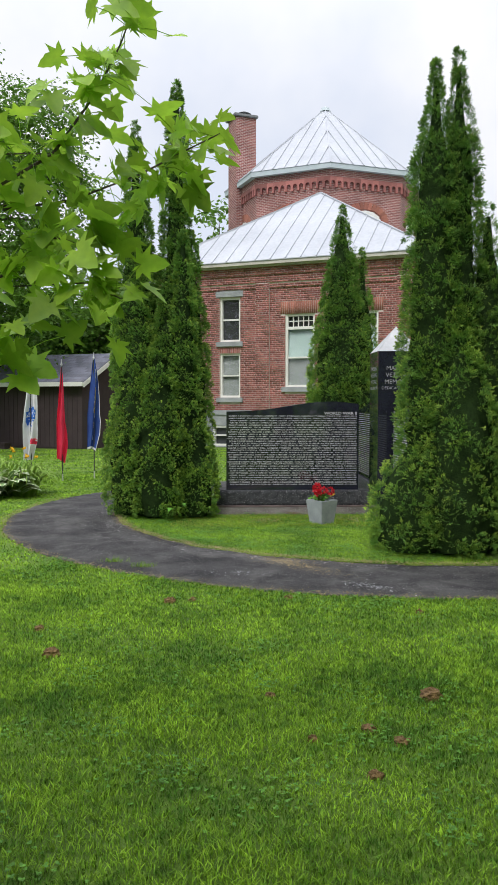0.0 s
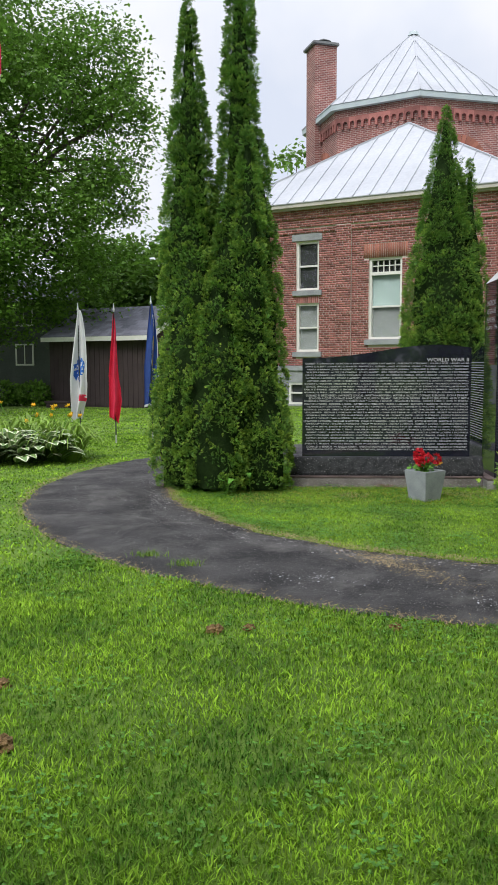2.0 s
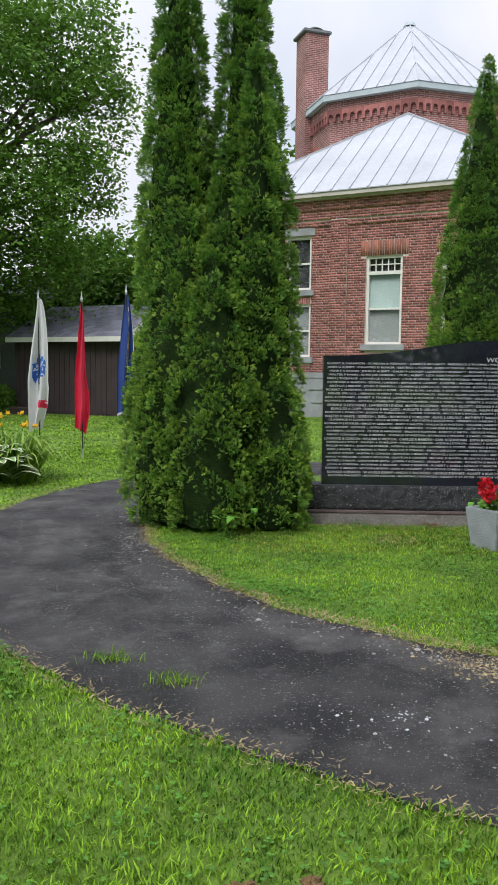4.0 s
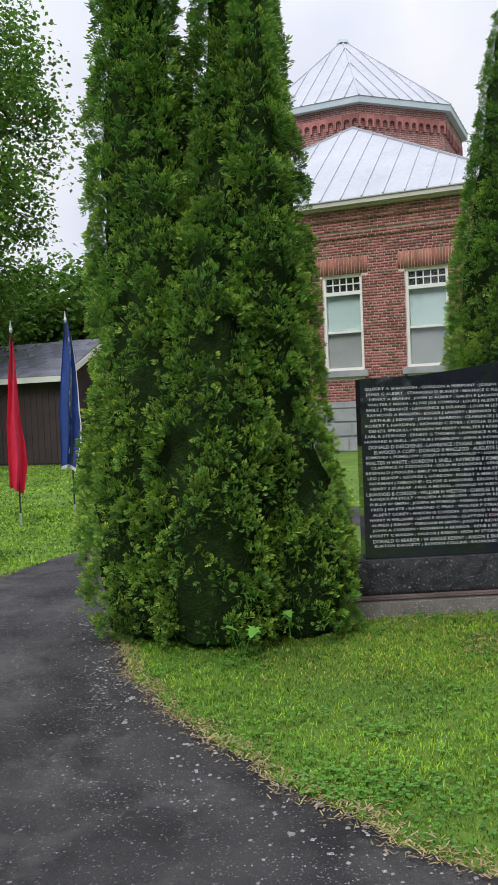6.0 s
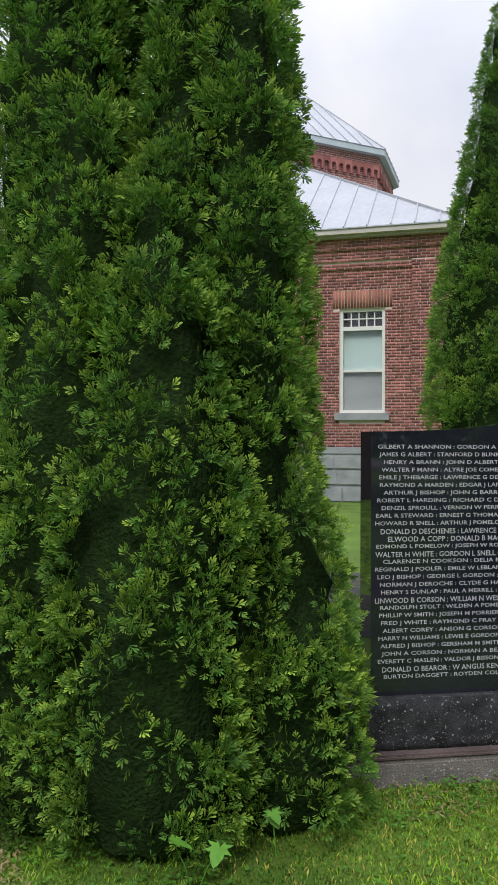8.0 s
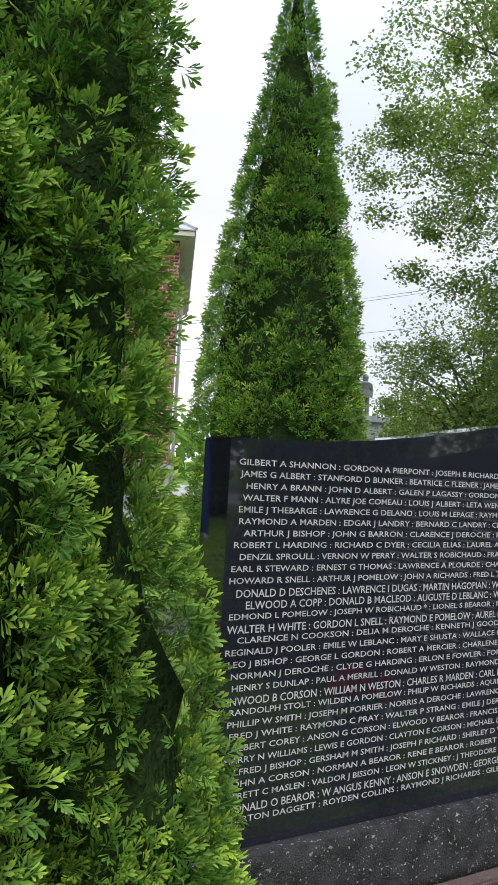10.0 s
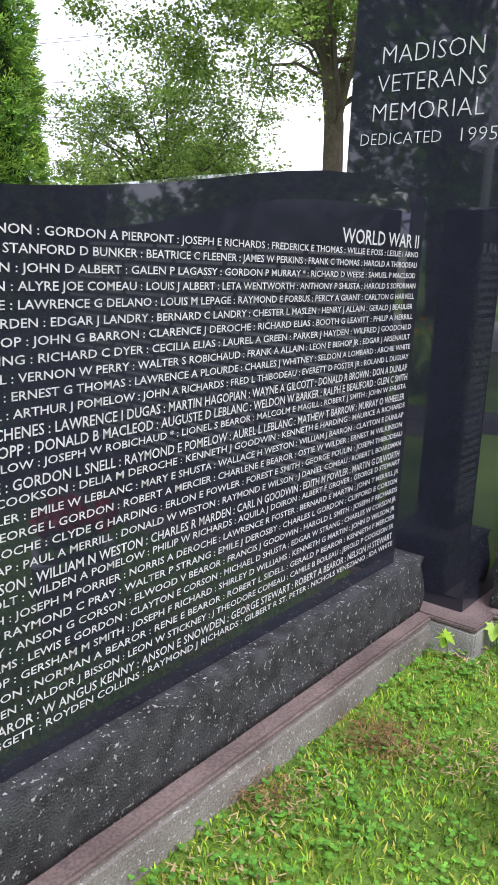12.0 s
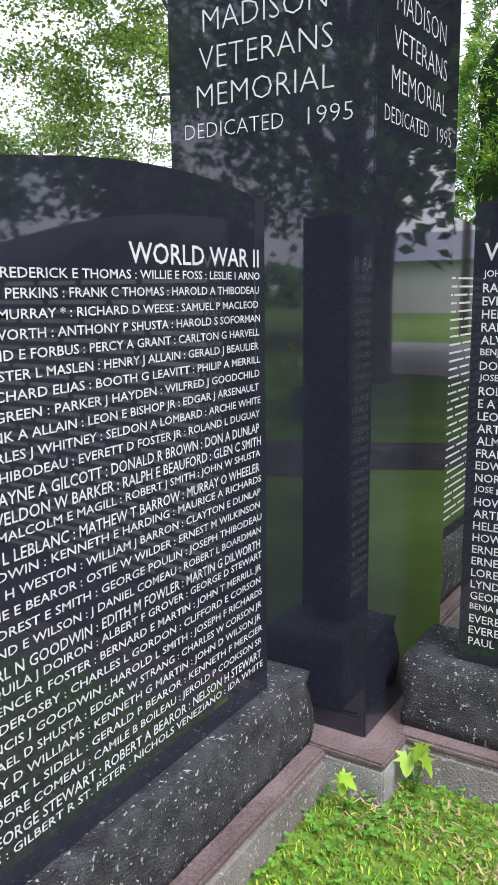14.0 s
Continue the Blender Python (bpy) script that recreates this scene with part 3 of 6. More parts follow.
part("plinth", boxed((-0.43, -0.43, -0.25), (0.43, 0.43, 0.112), 0.006), M_FOOT, pillar, "grey granite plinth")
part("plinth_top", boxed((-0.4296, -0.4296, 0.112), (0.4296, 0.4296, 0.134), 0.006), M_FOOTTOP, pillar, "reddish stained plinth top")
for s, z, h, y0, y1 in (("MADISON", 2.15, 0.06, 12.847, 12.457), ("VETERANS", 2.052, 0.06, 12.862, 12.44), ("MEMORIAL", 1.952, 0.06, 12.872, 12.435), ("DEDICATED", 1.868, 0.041, 12.917, 12.587), ("1995", 1.868, 0.045, 12.512, 12.38)):
    o = CY + 0.025
    inscription(s, (-HP - 0.0012, y0 - o, z), (0, -1, 0), h, y0 - y1, shaft)
    inscription(s, (-(y0 - 12.645), -HP - 0.0012, z), (1, 0, 0), h, y0 - y1, shaft)


# ---------------------------------------------------------------- columnar cedars
def spray_template(fingers, seed):
    """A flat, uneven fan of blunt scale-leaved fingers along +x, one unit long: points, triangles and how young each point is."""
    g = random.Random(seed)
    v, f, y = [], [], []

    def finger(x0, y0, a, ln, w, z0, age):
        c, s = math.cos(a), math.sin(a)
        k = len(v)
        q = ln * 0.8
        v.extend([(x0, y0, z0), (x0 + c * q + s * w, y0 + s * q - c * w, z0 - 0.04), (x0 + c * ln, y0 + s * ln, z0 - 0.16 * ln), (x0 + c * q - s * w, y0 + s * q + c * w, z0 - 0.04)])
        f.extend([(k, k + 1, k + 2), (k, k + 2, k + 3)])
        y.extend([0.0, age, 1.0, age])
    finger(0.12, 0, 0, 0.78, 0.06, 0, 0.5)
    for i in range(fingers):
        side = 1 if i % 2 else -1
        x = 0.1 + 0.5 * i / fingers + g.uniform(-0.04, 0.04)
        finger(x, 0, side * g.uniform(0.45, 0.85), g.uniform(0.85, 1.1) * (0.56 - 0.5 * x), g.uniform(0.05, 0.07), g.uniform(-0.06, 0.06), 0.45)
    return np.array(v), np.array(f), np.array(y)


SPRAYS = {"near": [spray_template(5, k) for k in range(3)], "far": [spray_template(3, k) for k in range(3)]}
PROFILES = {
    "cone": ((0, 0.8), (0.05, 0.95), (0.14, 1.0), (0.34, 1.0), (0.5, 0.9), (0.67, 0.62), (0.855, 0.36), (0.95, 0.15), (1, 0.03)),
    "spire": ((0, 0.85), (0.15, 1.0), (0.5, 0.95), (0.64, 0.72), (0.75, 0.57), (0.863, 0.36), (0.97, 0.12), (1, 0.03)),
    "column": ((0, 0.85), (0.15, 1.0), (0.47, 1.0), (0.578, 0.70), (0.677, 0.64), (0.775, 0.57), (0.872, 0.45), (0.95, 0.25), (1, 0.03)),
    "twin": ((0, 0.85), (0.15, 1.0), (0.4, 0.97), (0.57, 0.85), (0.78, 0.68), (0.84, 0.48), (0.9, 0.27), (0.96, 0.15), (1, 0.03)),
    "side": ((0, 0.8), (0.1, 0.97), (0.3, 1.0), (0.5, 0.94), (0.7, 0.74), (0.85, 0.5), (0.95, 0.26), (1, 0.05)),
}


def cedar(base, stems, label, clumps, per, size, seed, detail, name="cedar_tree"):
    """stems: (x, y, height, radius, profile) from the base; the foliage ends at the radius."""
    g = np.random.default_rng(seed)
    ob = thing(name, label, "tree", Matrix.Translation(base), group="cedars round the memorial")
    area = np.array([st[2] * st[3] * (1.5 if st[2] > 5 else 1.0) for st in stems])

    def reach(st, z):
        t, r = zip(*PROFILES[st[4]])
        return st[3] * np.interp(np.asarray(z) / st[2], t, r, right=0)
    P, D, S, Y = [], [], [], []
    for si, st in enumerate(stems):
        sx, sy, h, r, _ = st
        bm = bmesh.new()
        tube(bm, [(sx * 0.6, sy * 0.6, -0.15), (sx, sy, h * 0.3), (sx, sy, h * 0.9)], [r * 0.14, r * 0.11, 0.012], 8)
        part("trunk", bm, M_BARK, ob)
        # Opaque dark shell: shade between the sprays is painted into its colour.
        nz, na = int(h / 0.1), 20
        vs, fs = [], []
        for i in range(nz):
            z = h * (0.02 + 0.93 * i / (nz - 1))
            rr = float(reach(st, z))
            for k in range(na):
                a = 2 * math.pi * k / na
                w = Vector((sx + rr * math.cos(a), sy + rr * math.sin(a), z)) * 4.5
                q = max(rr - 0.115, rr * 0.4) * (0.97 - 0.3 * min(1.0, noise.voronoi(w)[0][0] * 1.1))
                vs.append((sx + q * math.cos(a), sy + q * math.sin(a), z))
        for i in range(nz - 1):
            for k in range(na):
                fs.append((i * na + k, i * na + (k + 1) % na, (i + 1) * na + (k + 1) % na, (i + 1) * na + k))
        part("inner_shade", mesh_from("inner_shade", vs, fs, M_INNER), None, ob, "dark shell inside the crown, coloured as inner shade")
        n = int(clumps * area[si] / area.sum())
        z = g.random(n * 6) * h * 0.985
        keep = g.random(n * 6) < reach(st, z) / r * 0.85 + 0.15
        z = z[keep][:n]
        a = g.random(len(z)) * 2 * np.pi
        rr = reach(st, z)
        rc = np.minimum(g.uniform(0.06, 0.15, len(z)), rr * 0.4 + 0.015)
        deep = np.maximum(rr - rc * 0.95 - 0.02 - 0.05 * g.random(len(z)) * (rr > 0.2), rr * 0.15)
        c = np.stack([sx + deep * np.cos(a), sy + deep * np.sin(a), np.maximum(z, 0.07)], 1)
        ok = np.ones(len(c), bool)
        for sj, other in enumerate(stems):
            if sj != si:
                ok &= np.hypot(c[:, 0] - other[0], c[:, 1] - other[1]) > 0.62 * reach(other, c[:, 2])
        c, a, rr, rc = c[ok], a[ok], rr[ok], rc[ok]
        for j in range(len(c)):
            outw = np.array([math.cos(a[j]), math.sin(a[j]), 0.0])
            far = np.interp(c[j, 2], (2.5, 3.6), (1.0, 1.45)) if detail == "near" else 1.0
            if rr[j] < 0.2:
                far *= 0.8
            m = int(per * (0.6 + 0.8 * g.random()) / far ** 1.6)
            d = g.normal(size=(m, 3))
            d /= np.linalg.norm(d, axis=1)[:, None]
            d += outw * 0.9 + np.array([0, 0, 0.55])
            d /= np.linalg.norm(d, axis=1)[:, None]
            k = g.uniform(0.2, 1.0, (m, 1)) ** 0.55
            P.append(c[j] + d * rc[j] * np.array([1, 1, 1.25]) * k * 0.8)
            D.append(d + outw * 0.25 + np.array([0, 0, 0.15]) + g.normal(size=(m, 3)) * 0.35)
            S.append(g.uniform(0.045, 0.08, m) * size * far)
            # Young tips, plus painted light: outer and upward-facing sprays are toned lighter.
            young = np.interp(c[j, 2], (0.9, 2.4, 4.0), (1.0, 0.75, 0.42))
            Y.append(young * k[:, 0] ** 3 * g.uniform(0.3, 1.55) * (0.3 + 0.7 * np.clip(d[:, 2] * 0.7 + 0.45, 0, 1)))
    P, D, S, Y = np.concatenate(P), np.concatenate(D), np.concatenate(S), np.concatenate(Y)
    P[:, 2] = np.maximum(P[:, 2], 0.03)
    turns = frames_of(D, g.random(len(P)) * 2 * np.pi)
    V, F, G, off = [], [], [], 0
    for k, (pts, tris, young) in enumerate(SPRAYS[detail]):
        v, f = scatter(pts, tris, P[k::3], turns[k::3], S[k::3])
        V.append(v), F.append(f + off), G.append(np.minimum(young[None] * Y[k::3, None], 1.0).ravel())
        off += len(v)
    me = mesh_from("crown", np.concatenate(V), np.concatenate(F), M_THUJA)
    grow = me.attributes.new("growth_light", "FLOAT", "POINT")
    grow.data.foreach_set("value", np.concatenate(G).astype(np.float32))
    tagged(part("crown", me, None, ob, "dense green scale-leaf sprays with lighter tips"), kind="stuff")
    return ob


cedar((-0.9, 12.5, 0), [(-0.35, 0.0, 5.8, 0.44, "spire"), (0.24, 0.0, 6.4, 0.42, "column"), (-0.42, -0.15, 2.2, 0.47, "side"), (0.35, -0.31, 4.2, 0.325, "side"), (0.42, 0.15, 4.3, 0.42, "side"), (0.42, -0.2, 1.8, 0.49, "side"), (0.0, -0.42, 2.6, 0.48, "side"), (-0.27, -0.25, 3.2, 0.46, "side"), (0.1, -0.2, 3.4, 0.45, "side"), (0.5, -0.3, 1.2, 0.43, "side")],
      "tall twin-spired columnar cedar at the end of the names wall", 5300, 25, 0.9, 11, "near")
cedar((2.5, 9.45, 0), [(-0.14, 0, 5.52, 0.45, "twin"), (0.12, 0.02, 5.66, 0.42, "twin"), (0.48, 0.05, 3.95, 0.5, "spire"), (-0.36, -0.08, 1.25, 0.56, "side"), (0.1, -0.3, 2.5, 0.54, "side"), (0.5, -0.05, 1.9, 0.54, "side")],
      "tall twin-tipped columnar cedar beside the path", 3000, 17, 1.2, 12, "far")
cedar((2.29, 15.8, 0), [(0, 0, 5.44, 0.70, "cone"), (0.40, 0.1, 4.66, 0.46, "spire"), (-0.1, -0.2, 2.7, 0.64, "side"), (0.26, -0.22, 2.4, 0.6, "side")],
      "columnar cedar with a lesser second tip behind the memorial", 2900, 17, 1.2, 13, "far")
cedar((6.22, 12.75, 0), [(0, 0, 5.6, 0.72, "cone"), (0.3, 0.2, 4.8, 0.5, "spire"), (-0.2, -0.2, 2.4, 0.6, "side")],
      "bright green columnar cedar at the far end of the memorial", 1500, 15, 1.5, 14, "far")


# ---------------------------------------------------------------- broad-leaved trees
LEAF = np.array([(0, 0, 0), (0.45, 0.36, 0.07), (1, 0, -0.05), (0.45, -0.36, 0.07)])
LEAF_F = np.array([(0, 1, 2), (0, 2, 3)])


def broad_tree(pos, trunk_r, fork, crown, radii, clumps, per, leaf, label, seed, spread=0.8, fill=0, leaves=None, name="maple_tree"):
    """crown: centre from the base; radii of its ellipsoid; fork: height of the first limbs."""
    g = np.random.default_rng(seed)
    ob = thing(name, label, "tree", Matrix.Translation(pos), group="broad trees")
    crown, radii = np.array(crown, float), np.array(radii, float)
    d = g.normal(size=(clumps, 3))
    d /= np.linalg.norm(d, axis=1)[:, None]
    C = crown + d * radii * (g.uniform(0.45, 1.0, (clumps, 1)) ** 0.7)
    C = C[C[:, 2] > fork * 0.75]
    bm = bmesh.new()
    lean = np.array([g.normal() * 0.15, g.normal() * 0.15])
    top = crown[2] + radii[2] * 0.55
    pts = [(0, 0, -0.3), (0, 0, 0.25), (lean[0], lean[1], fork), (crown[0] * 0.7, crown[1] * 0.7, (fork + top) / 2), (crown[0], crown[1], top)]
    tube(bm, pts, [trunk_r * 1.5, trunk_r * 1.1, trunk_r * 0.9, trunk_r * 0.5, 0.03], 12)
    part("trunk", bm, M_BARK, ob)
    order = g.permutation(len(C))[: min(len(C), 34)]
    for k in order:
        e = C[k]
        z0 = fork * 0.85 + (top - fork) * 0.75 * g.random() * (0.35 + 0.65 * (e[2] - fork) / max(0.1, top - fork) if e[2] > fork else 0.1)
        s = np.array([crown[0] * 0.6, crown[1] * 0.6, 0]) * max(0, (z0 - fork) / max(0.1, top - fork)) + np.array([lean[0], lean[1], z0])
        mid = (s + e) / 2 + np.array([0, 0, 0.12 * np.linalg.norm(e - s)]) + g.normal(size=3) * 0.15
        lb = bmesh.new()
        r0 = trunk_r * g.uniform(0.22, 0.42)
        tube(lb, [s, s * 0.6 + mid * 0.4, mid, mid * 0.45 + e * 0.55, e], [r0, r0 * 0.8, r0 * 0.6, r0 * 0.35, 0.012], 6)
        for _ in range(3):
            q = mid * (w := g.uniform(0.2, 0.9)) + e * (1 - w)
            q2 = q + g.normal(size=3) * radii.mean() * 0.12
            tube(lb, [q, (q + q2) / 2 + np.array([0, 0, 0.1]), q2], [r0 * 0.35, r0 * 0.2, 0.008], 5)
        part("limb", lb, M_BARK, ob)
    P, D = [], []
    for c in C:
        m = int(per * g.uniform(0.5, 1.5))
        o = g.normal(size=(m, 3)) * np.array([1, 1, 0.55]) * spread * g.uniform(0.5, 1.1)
        o = np.clip(o, -1.45 * spread, 1.45 * spread)
        P.append(c + o)
        D.append(o * 0.5 + g.normal(size=(m, 3)) * np.array([1, 1, 0.5]) - np.array([0, 0, 0.25]))
    P, D = np.concatenate(P), np.concatenate(D)
    S = g.uniform(0.7, 1.25, len(P)) * leaf
    if fill:
        d = g.normal(size=(fill, 3))
        d /= np.linalg.norm(d, axis=1)[:, None]
        q = crown + d * radii * g.uniform(0.1, 0.82, (fill, 1))
        q = q[q[:, 2] > fork * 0.8]
        P, D = np.concatenate([P, q]), np.concatenate([D, g.normal(size=q.shape) * np.array([1, 1, 0.4])])
        S = np.concatenate([S, g.uniform(1.3, 2.0, len(q)) * leaf])
    v, f = scatter(LEAF, LEAF_F, P, frames_of(D, g.normal(size=len(P)) * 0.7), S)
    tagged(part("crown", mesh_from("crown", v, f, leaves or M_LEAF), None, ob, "green leaves with gaps of sky"), kind="stuff")
    return ob


broad_tree((-11.2, 30.5, 0), 0.4, 3.2, (1.0, 0, 8.2), (5.6, 4.5, 6.9), 420, 190, 0.145, "large leafy maple behind the brown shed", 21, 0.58, 6500)
broad_tree((-18.0, 33, 0), 0.5, 3.5, (0, 0, 9.5), (6.0, 4.5, 7.5), 190, 130, 0.22, "large leafy maple beside the grey house", 22, 0.8, 4000)
broad_tree((-6.8, 40, 0), 0.35, 2.0, (0, 0, 4.4), (4.2, 3.0, 3.0), 110, 80, 0.3, "leafy tree in the distance behind the shed", 23, 0.8, 2500)
broad_tree((0.0, 55, 0), 0.35, 3.0, (0, 0, 9.0), (4.0, 3.5, 6.0), 80, 55, 0.38, "thin-leaved tree behind the brick building", 24, 0.9)
broad_tree((15.9, 21.5, 0), 0.25, 4.4, (-0.5, 1.0, 10.0), (6.2, 6.2, 5.5), 340, 300, 0.098, "tall maple with spreading limbs across the street", 25, 0.38, 5500, M_PALELEAF)
broad_tree((18.0, 28.8, 0), 0.16, 1.0, (0, 0, 3.7), (4.0, 3.5, 3.3), 140, 240, 0.105, "low rounded pale green tree near the street", 26, 0.45, 3500, M_PALELEAF)
broad_tree((27.0, 36.0, 0), 0.3, 2.0, (0, 0, 3.4), (5.0, 5.0, 2.8), 80, 140, 0.22, "leafy low trees beyond the street", 27, 0.8, 3000, M_PALELEAF)
broad_tree((12.1, 8.0, 0), 0.36, 3.1, (0.8, -1.4, 8.5), (8.0, 8.0, 6.2), 400, 90, 0.32, "large shade tree on the lawn by the street", 28, 0.9, 6000)
# Out of view; added to darken the near lawn with its shade.
broad_tree((-5.2, -6.8, 0), 0.4, 3.0, (0, 0, 7.8), (5.0, 5.0, 5.0), 120, 70, 0.34, "unseen large tree placed to shade the near lawn", 29, 1.0)
broad_tree((3.0, -13.0, 0), 0.4, 3.0, (0, 0, 8.0), (6.5, 5.0, 6.2), 110, 70, 0.36, "large shade tree far across the lawn", 30, 1.0)
broad_tree((-18.0, 5.0, 0), 0.4, 3.0, (0, 0, 7.5), (5.0, 5.0, 5.6), 100, 70, 0.34, "large shade tree at the side of the lawn", 31, 1.0)
broad_tree((-16.5, 21.0, 0), 0.45, 3.0, (0, 0, 7.5), (5.5, 5.0, 6.5), 150, 90, 0.3, "large leafy tree beyond the flower bed", 32, 1.0)
broad_tree((8.5, -4.0, 0), 0.42, 2.4, (0, 0, 8.0), (7.0, 6.0, 7.0), 220, 70, 0.4, "large shade tree on the lawn near the street", 33, 1.0, 4500)

for i, (x, y) in enumerate(((36.0, -13.0), (27.0, -24.0), (17.0, -31.0))):
    broad_tree((x, y, 0), 0.45, 1.6, (0, 0, 7.0), (6.5, 6.5, 6.2), 90, 50, 0.6, "large leafy tree across the street", 35 + i, 1.0, 2500)

# ---------------------------------------------------------------- the brick building
BX, BY, BA = 2.6, 29.75, -25.0
hall = thing("brick_building", "red brick civic building with granite base and pale metal roofs", "building", pose(BX, BY, 0, 0, 0, BA))
X0, X1, DEEP = -5.5, 4.72, 9.4
OPEN = {"upper": (-2.86, -2.03, 3.93, 5.56), "lower": (-2.86, -2.03, 1.86, 3.49), "tall": (-0.25, 0.86, 2.24, 4.86), "tall_2": (2.04, 3.17, 2.24, 4.86)}
CELLAR = (-3.12, -2.38, 0.05, 0.8)


def pierced(bm, x0, x1, z0, z1, y0, y1, holes):
    """A wall slab with rectangular openings right through it."""
    xs = sorted({x0, x1, *(min(max(h[i], x0), x1) for h in holes for i in (0, 1))})
    for xa, xb in zip(xs, xs[1:]):
        cuts = sorted((max(h[2], z0), min(h[3], z1)) for h in holes if h[0] < (xa + xb) / 2 < h[1])
        z = z0
        for lo, hi in cuts + [(z1, z1)]:
            if lo > z:
                box(bm, (xa, y0, z), (xb, y1, lo))
            z = max(z, hi)


bm = bmesh.new()
pierced(bm, X0, X1, 1.38, 6.58, 0.0, 0.35, list(OPEN.values()))
part("wall", bm, M_MORTAR, hall, "brick front wall with pale mortar joints")
bm = bmesh.new()
pierced(bm, X0 - 0.05, X1 + 0.05, -0.2, 1.38, -0.06, 0.35, [CELLAR])
part("base_course", bm, M_GRANITE, hall, "rough blue-grey granite basement course")
part("water_table", boxed((X0 - 0.1, -0.11, 1.2), (X1 + 0.1, 0.0, 1.381), 0.02), M_GRANITE, hall, "projecting granite ledge")
for z in (0.0, 0.42, 0.82):
    x = X0 - 0.05
    while x < X1:
        w = min(random.uniform(0.7, 1.3), X1 + 0.05 - x)
        if x + w < CELLAR[0] - 0.05 or x > CELLAR[1] + 0.05:
            bm = bmesh.new()
            box(bm, (x + 0.012, -0.1, z + 0.01), (x + w - 0.012, -0.055, z + 0.38), bevel=0.02)
            part("stone", bm, M_GRANITE, hall)
        x += w


def brick_uv_wall(points, z0, z1, closed=True):
    """Upright walls over a plan outline, with metres as texture coordinates."""
    bm = bmesh.new()
    uv = bm.loops.layers.uv.new("UVMap")
    d = 0.0
    n = len(points)
    for i in range(n if closed else n - 1):
        a, b = Vector(points[i]), Vector(points[(i + 1) % n])
        f = bm.faces.new([bm.verts.new((p.x, p.y, z)) for p, z in ((a, z0), (b, z0), (b, z1), (a, z1))])
        w = (b - a).length
        for lp, c in zip(f.loops, ((d, z0), (d + w, z0), (d + w, z1), (d, z1))):
            lp[uv].uv = c
        d += w
    return bm


part("side_wall", brick_uv_wall([(X1 - 0.002, 0.0), (X1 - 0.002, DEEP), (X0 + 0.002, DEEP), (X0 + 0.002, 0.0)], 0.0, 6.58, False), M_FARBRICK, hall)

# brick surfaces: (x0, x1, z0, z1, y of the face)
FACES = [(X0, -1.37, 1.38, 5.83, 0.0), (-0.85, 3.83, 1.38, 5.83, 0.0)]
for a, b, z0, z1, y in ((-1.37, -0.85, 1.38, 6.02, -0.08), (3.83, X1, 1.38, 6.02, -0.08), (X0, X1, 6.02, 6.3, -0.08), (X0, X1, 6.3, 6.58, -0.13), (X0, -1.37, 5.83, 6.02, -0.045), (-0.85, 3.83, 5.83, 6.02, -0.045)):
    part("brick_backing", boxed((a, y, z0), (b, 0.002, z1)), M_MORTAR, hall)
    FACES.append((a, b, z0, z1, y))


def one_brick(w, h=0.0605, d=0.011):
    return mesh_from("brick", [(x, y, z) for y in (0, d) for x, z in ((0, 0), (w, 0), (w, h), (0, h))],
                     [(0, 1, 2, 3), (4, 7, 6, 5), (0, 4, 5, 1), (1, 5, 6, 2), (2, 6, 7, 3), (3, 7, 4, 0)], M_BRICK)


BRICK, HALF_BRICK = one_brick(0.201), one_brick(0.094)


def lay_bricks():
    """Courses of stretchers over the faces, leaving the openings; those at the nearest corner are pieces of their own."""
    singles = 0
    V, F = [], []
    cube = np.array([(x, y, z) for y in (0, 1) for x, z in ((0, 0), (1, 0), (1, 1), (0, 1))], float)
    quads = np.array([(0, 1, 2, 3), (4, 7, 6, 5), (0, 4, 5, 1), (1, 5, 6, 2), (2, 6, 7, 3), (3, 7, 4, 0)])
    arches = [(-0.43, 1.04, 4.86, 5.32), (1.86, 3.35, 4.86, 5.32)]
    holes = [(a - 0.01, b + 0.01, c - 0.2, d + (0.24 if k != "tall" and k != "tall_2" else 0.0)) for k, (a, b, c, d) in OPEN.items()] + arches
    for x0, x1, z0, z1, y in FACES:
        row = 0
        z = z0 + 0.006
        while z + 0.06 < z1 + 0.012:
            header = row % 6 == 5
            step = 0.108 if header else 0.215
            x = x0 + 0.004 - (step / 2 if row % 2 else 0)
            while x < x1 - 0.02:
                a, b = max(x, x0 + 0.002), min(x + step - 0.014, x1 - 0.002)
                for h in holes:
                    if y == 0.0 and z + 0.06 > h[2] and z < h[3]:
                        if a >= h[0] and b <= h[1]:
                            b = a
                        elif a < h[0] < b:
                            b = h[0]
                        elif a < h[1] < b:
                            a = h[1]
                if b - a > 0.008:
                    full = abs(b - a - 0.201) < 0.002 or abs(b - a - 0.094) < 0.004
                    if x0 > 3.8 and singles < 290 and full and z < 5.6 and z > 1.9:
                        ob = part("brick", BRICK if b - a > 0.15 else HALF_BRICK, None, hall)
                        ob.location = (a, y - 0.011, z)
                        singles += 1
                    else:
                        V.append(cube * (b - a, 0.0115, 0.0605) + (a, y - 0.011, z))
                x += step
            z += 0.0745
            row += 1
    for a, b, c, d in arches:
        n = 20
        for k in range(n):
            w = (b - a) / n
            V2 = cube * (w - 0.012, 0.0135, d - c - 0.01) + (a + k * w + 0.006, -0.013, c + 0.006)
            arch.append(V2)
    return V, quads


arch = []
V, quads = lay_bricks()
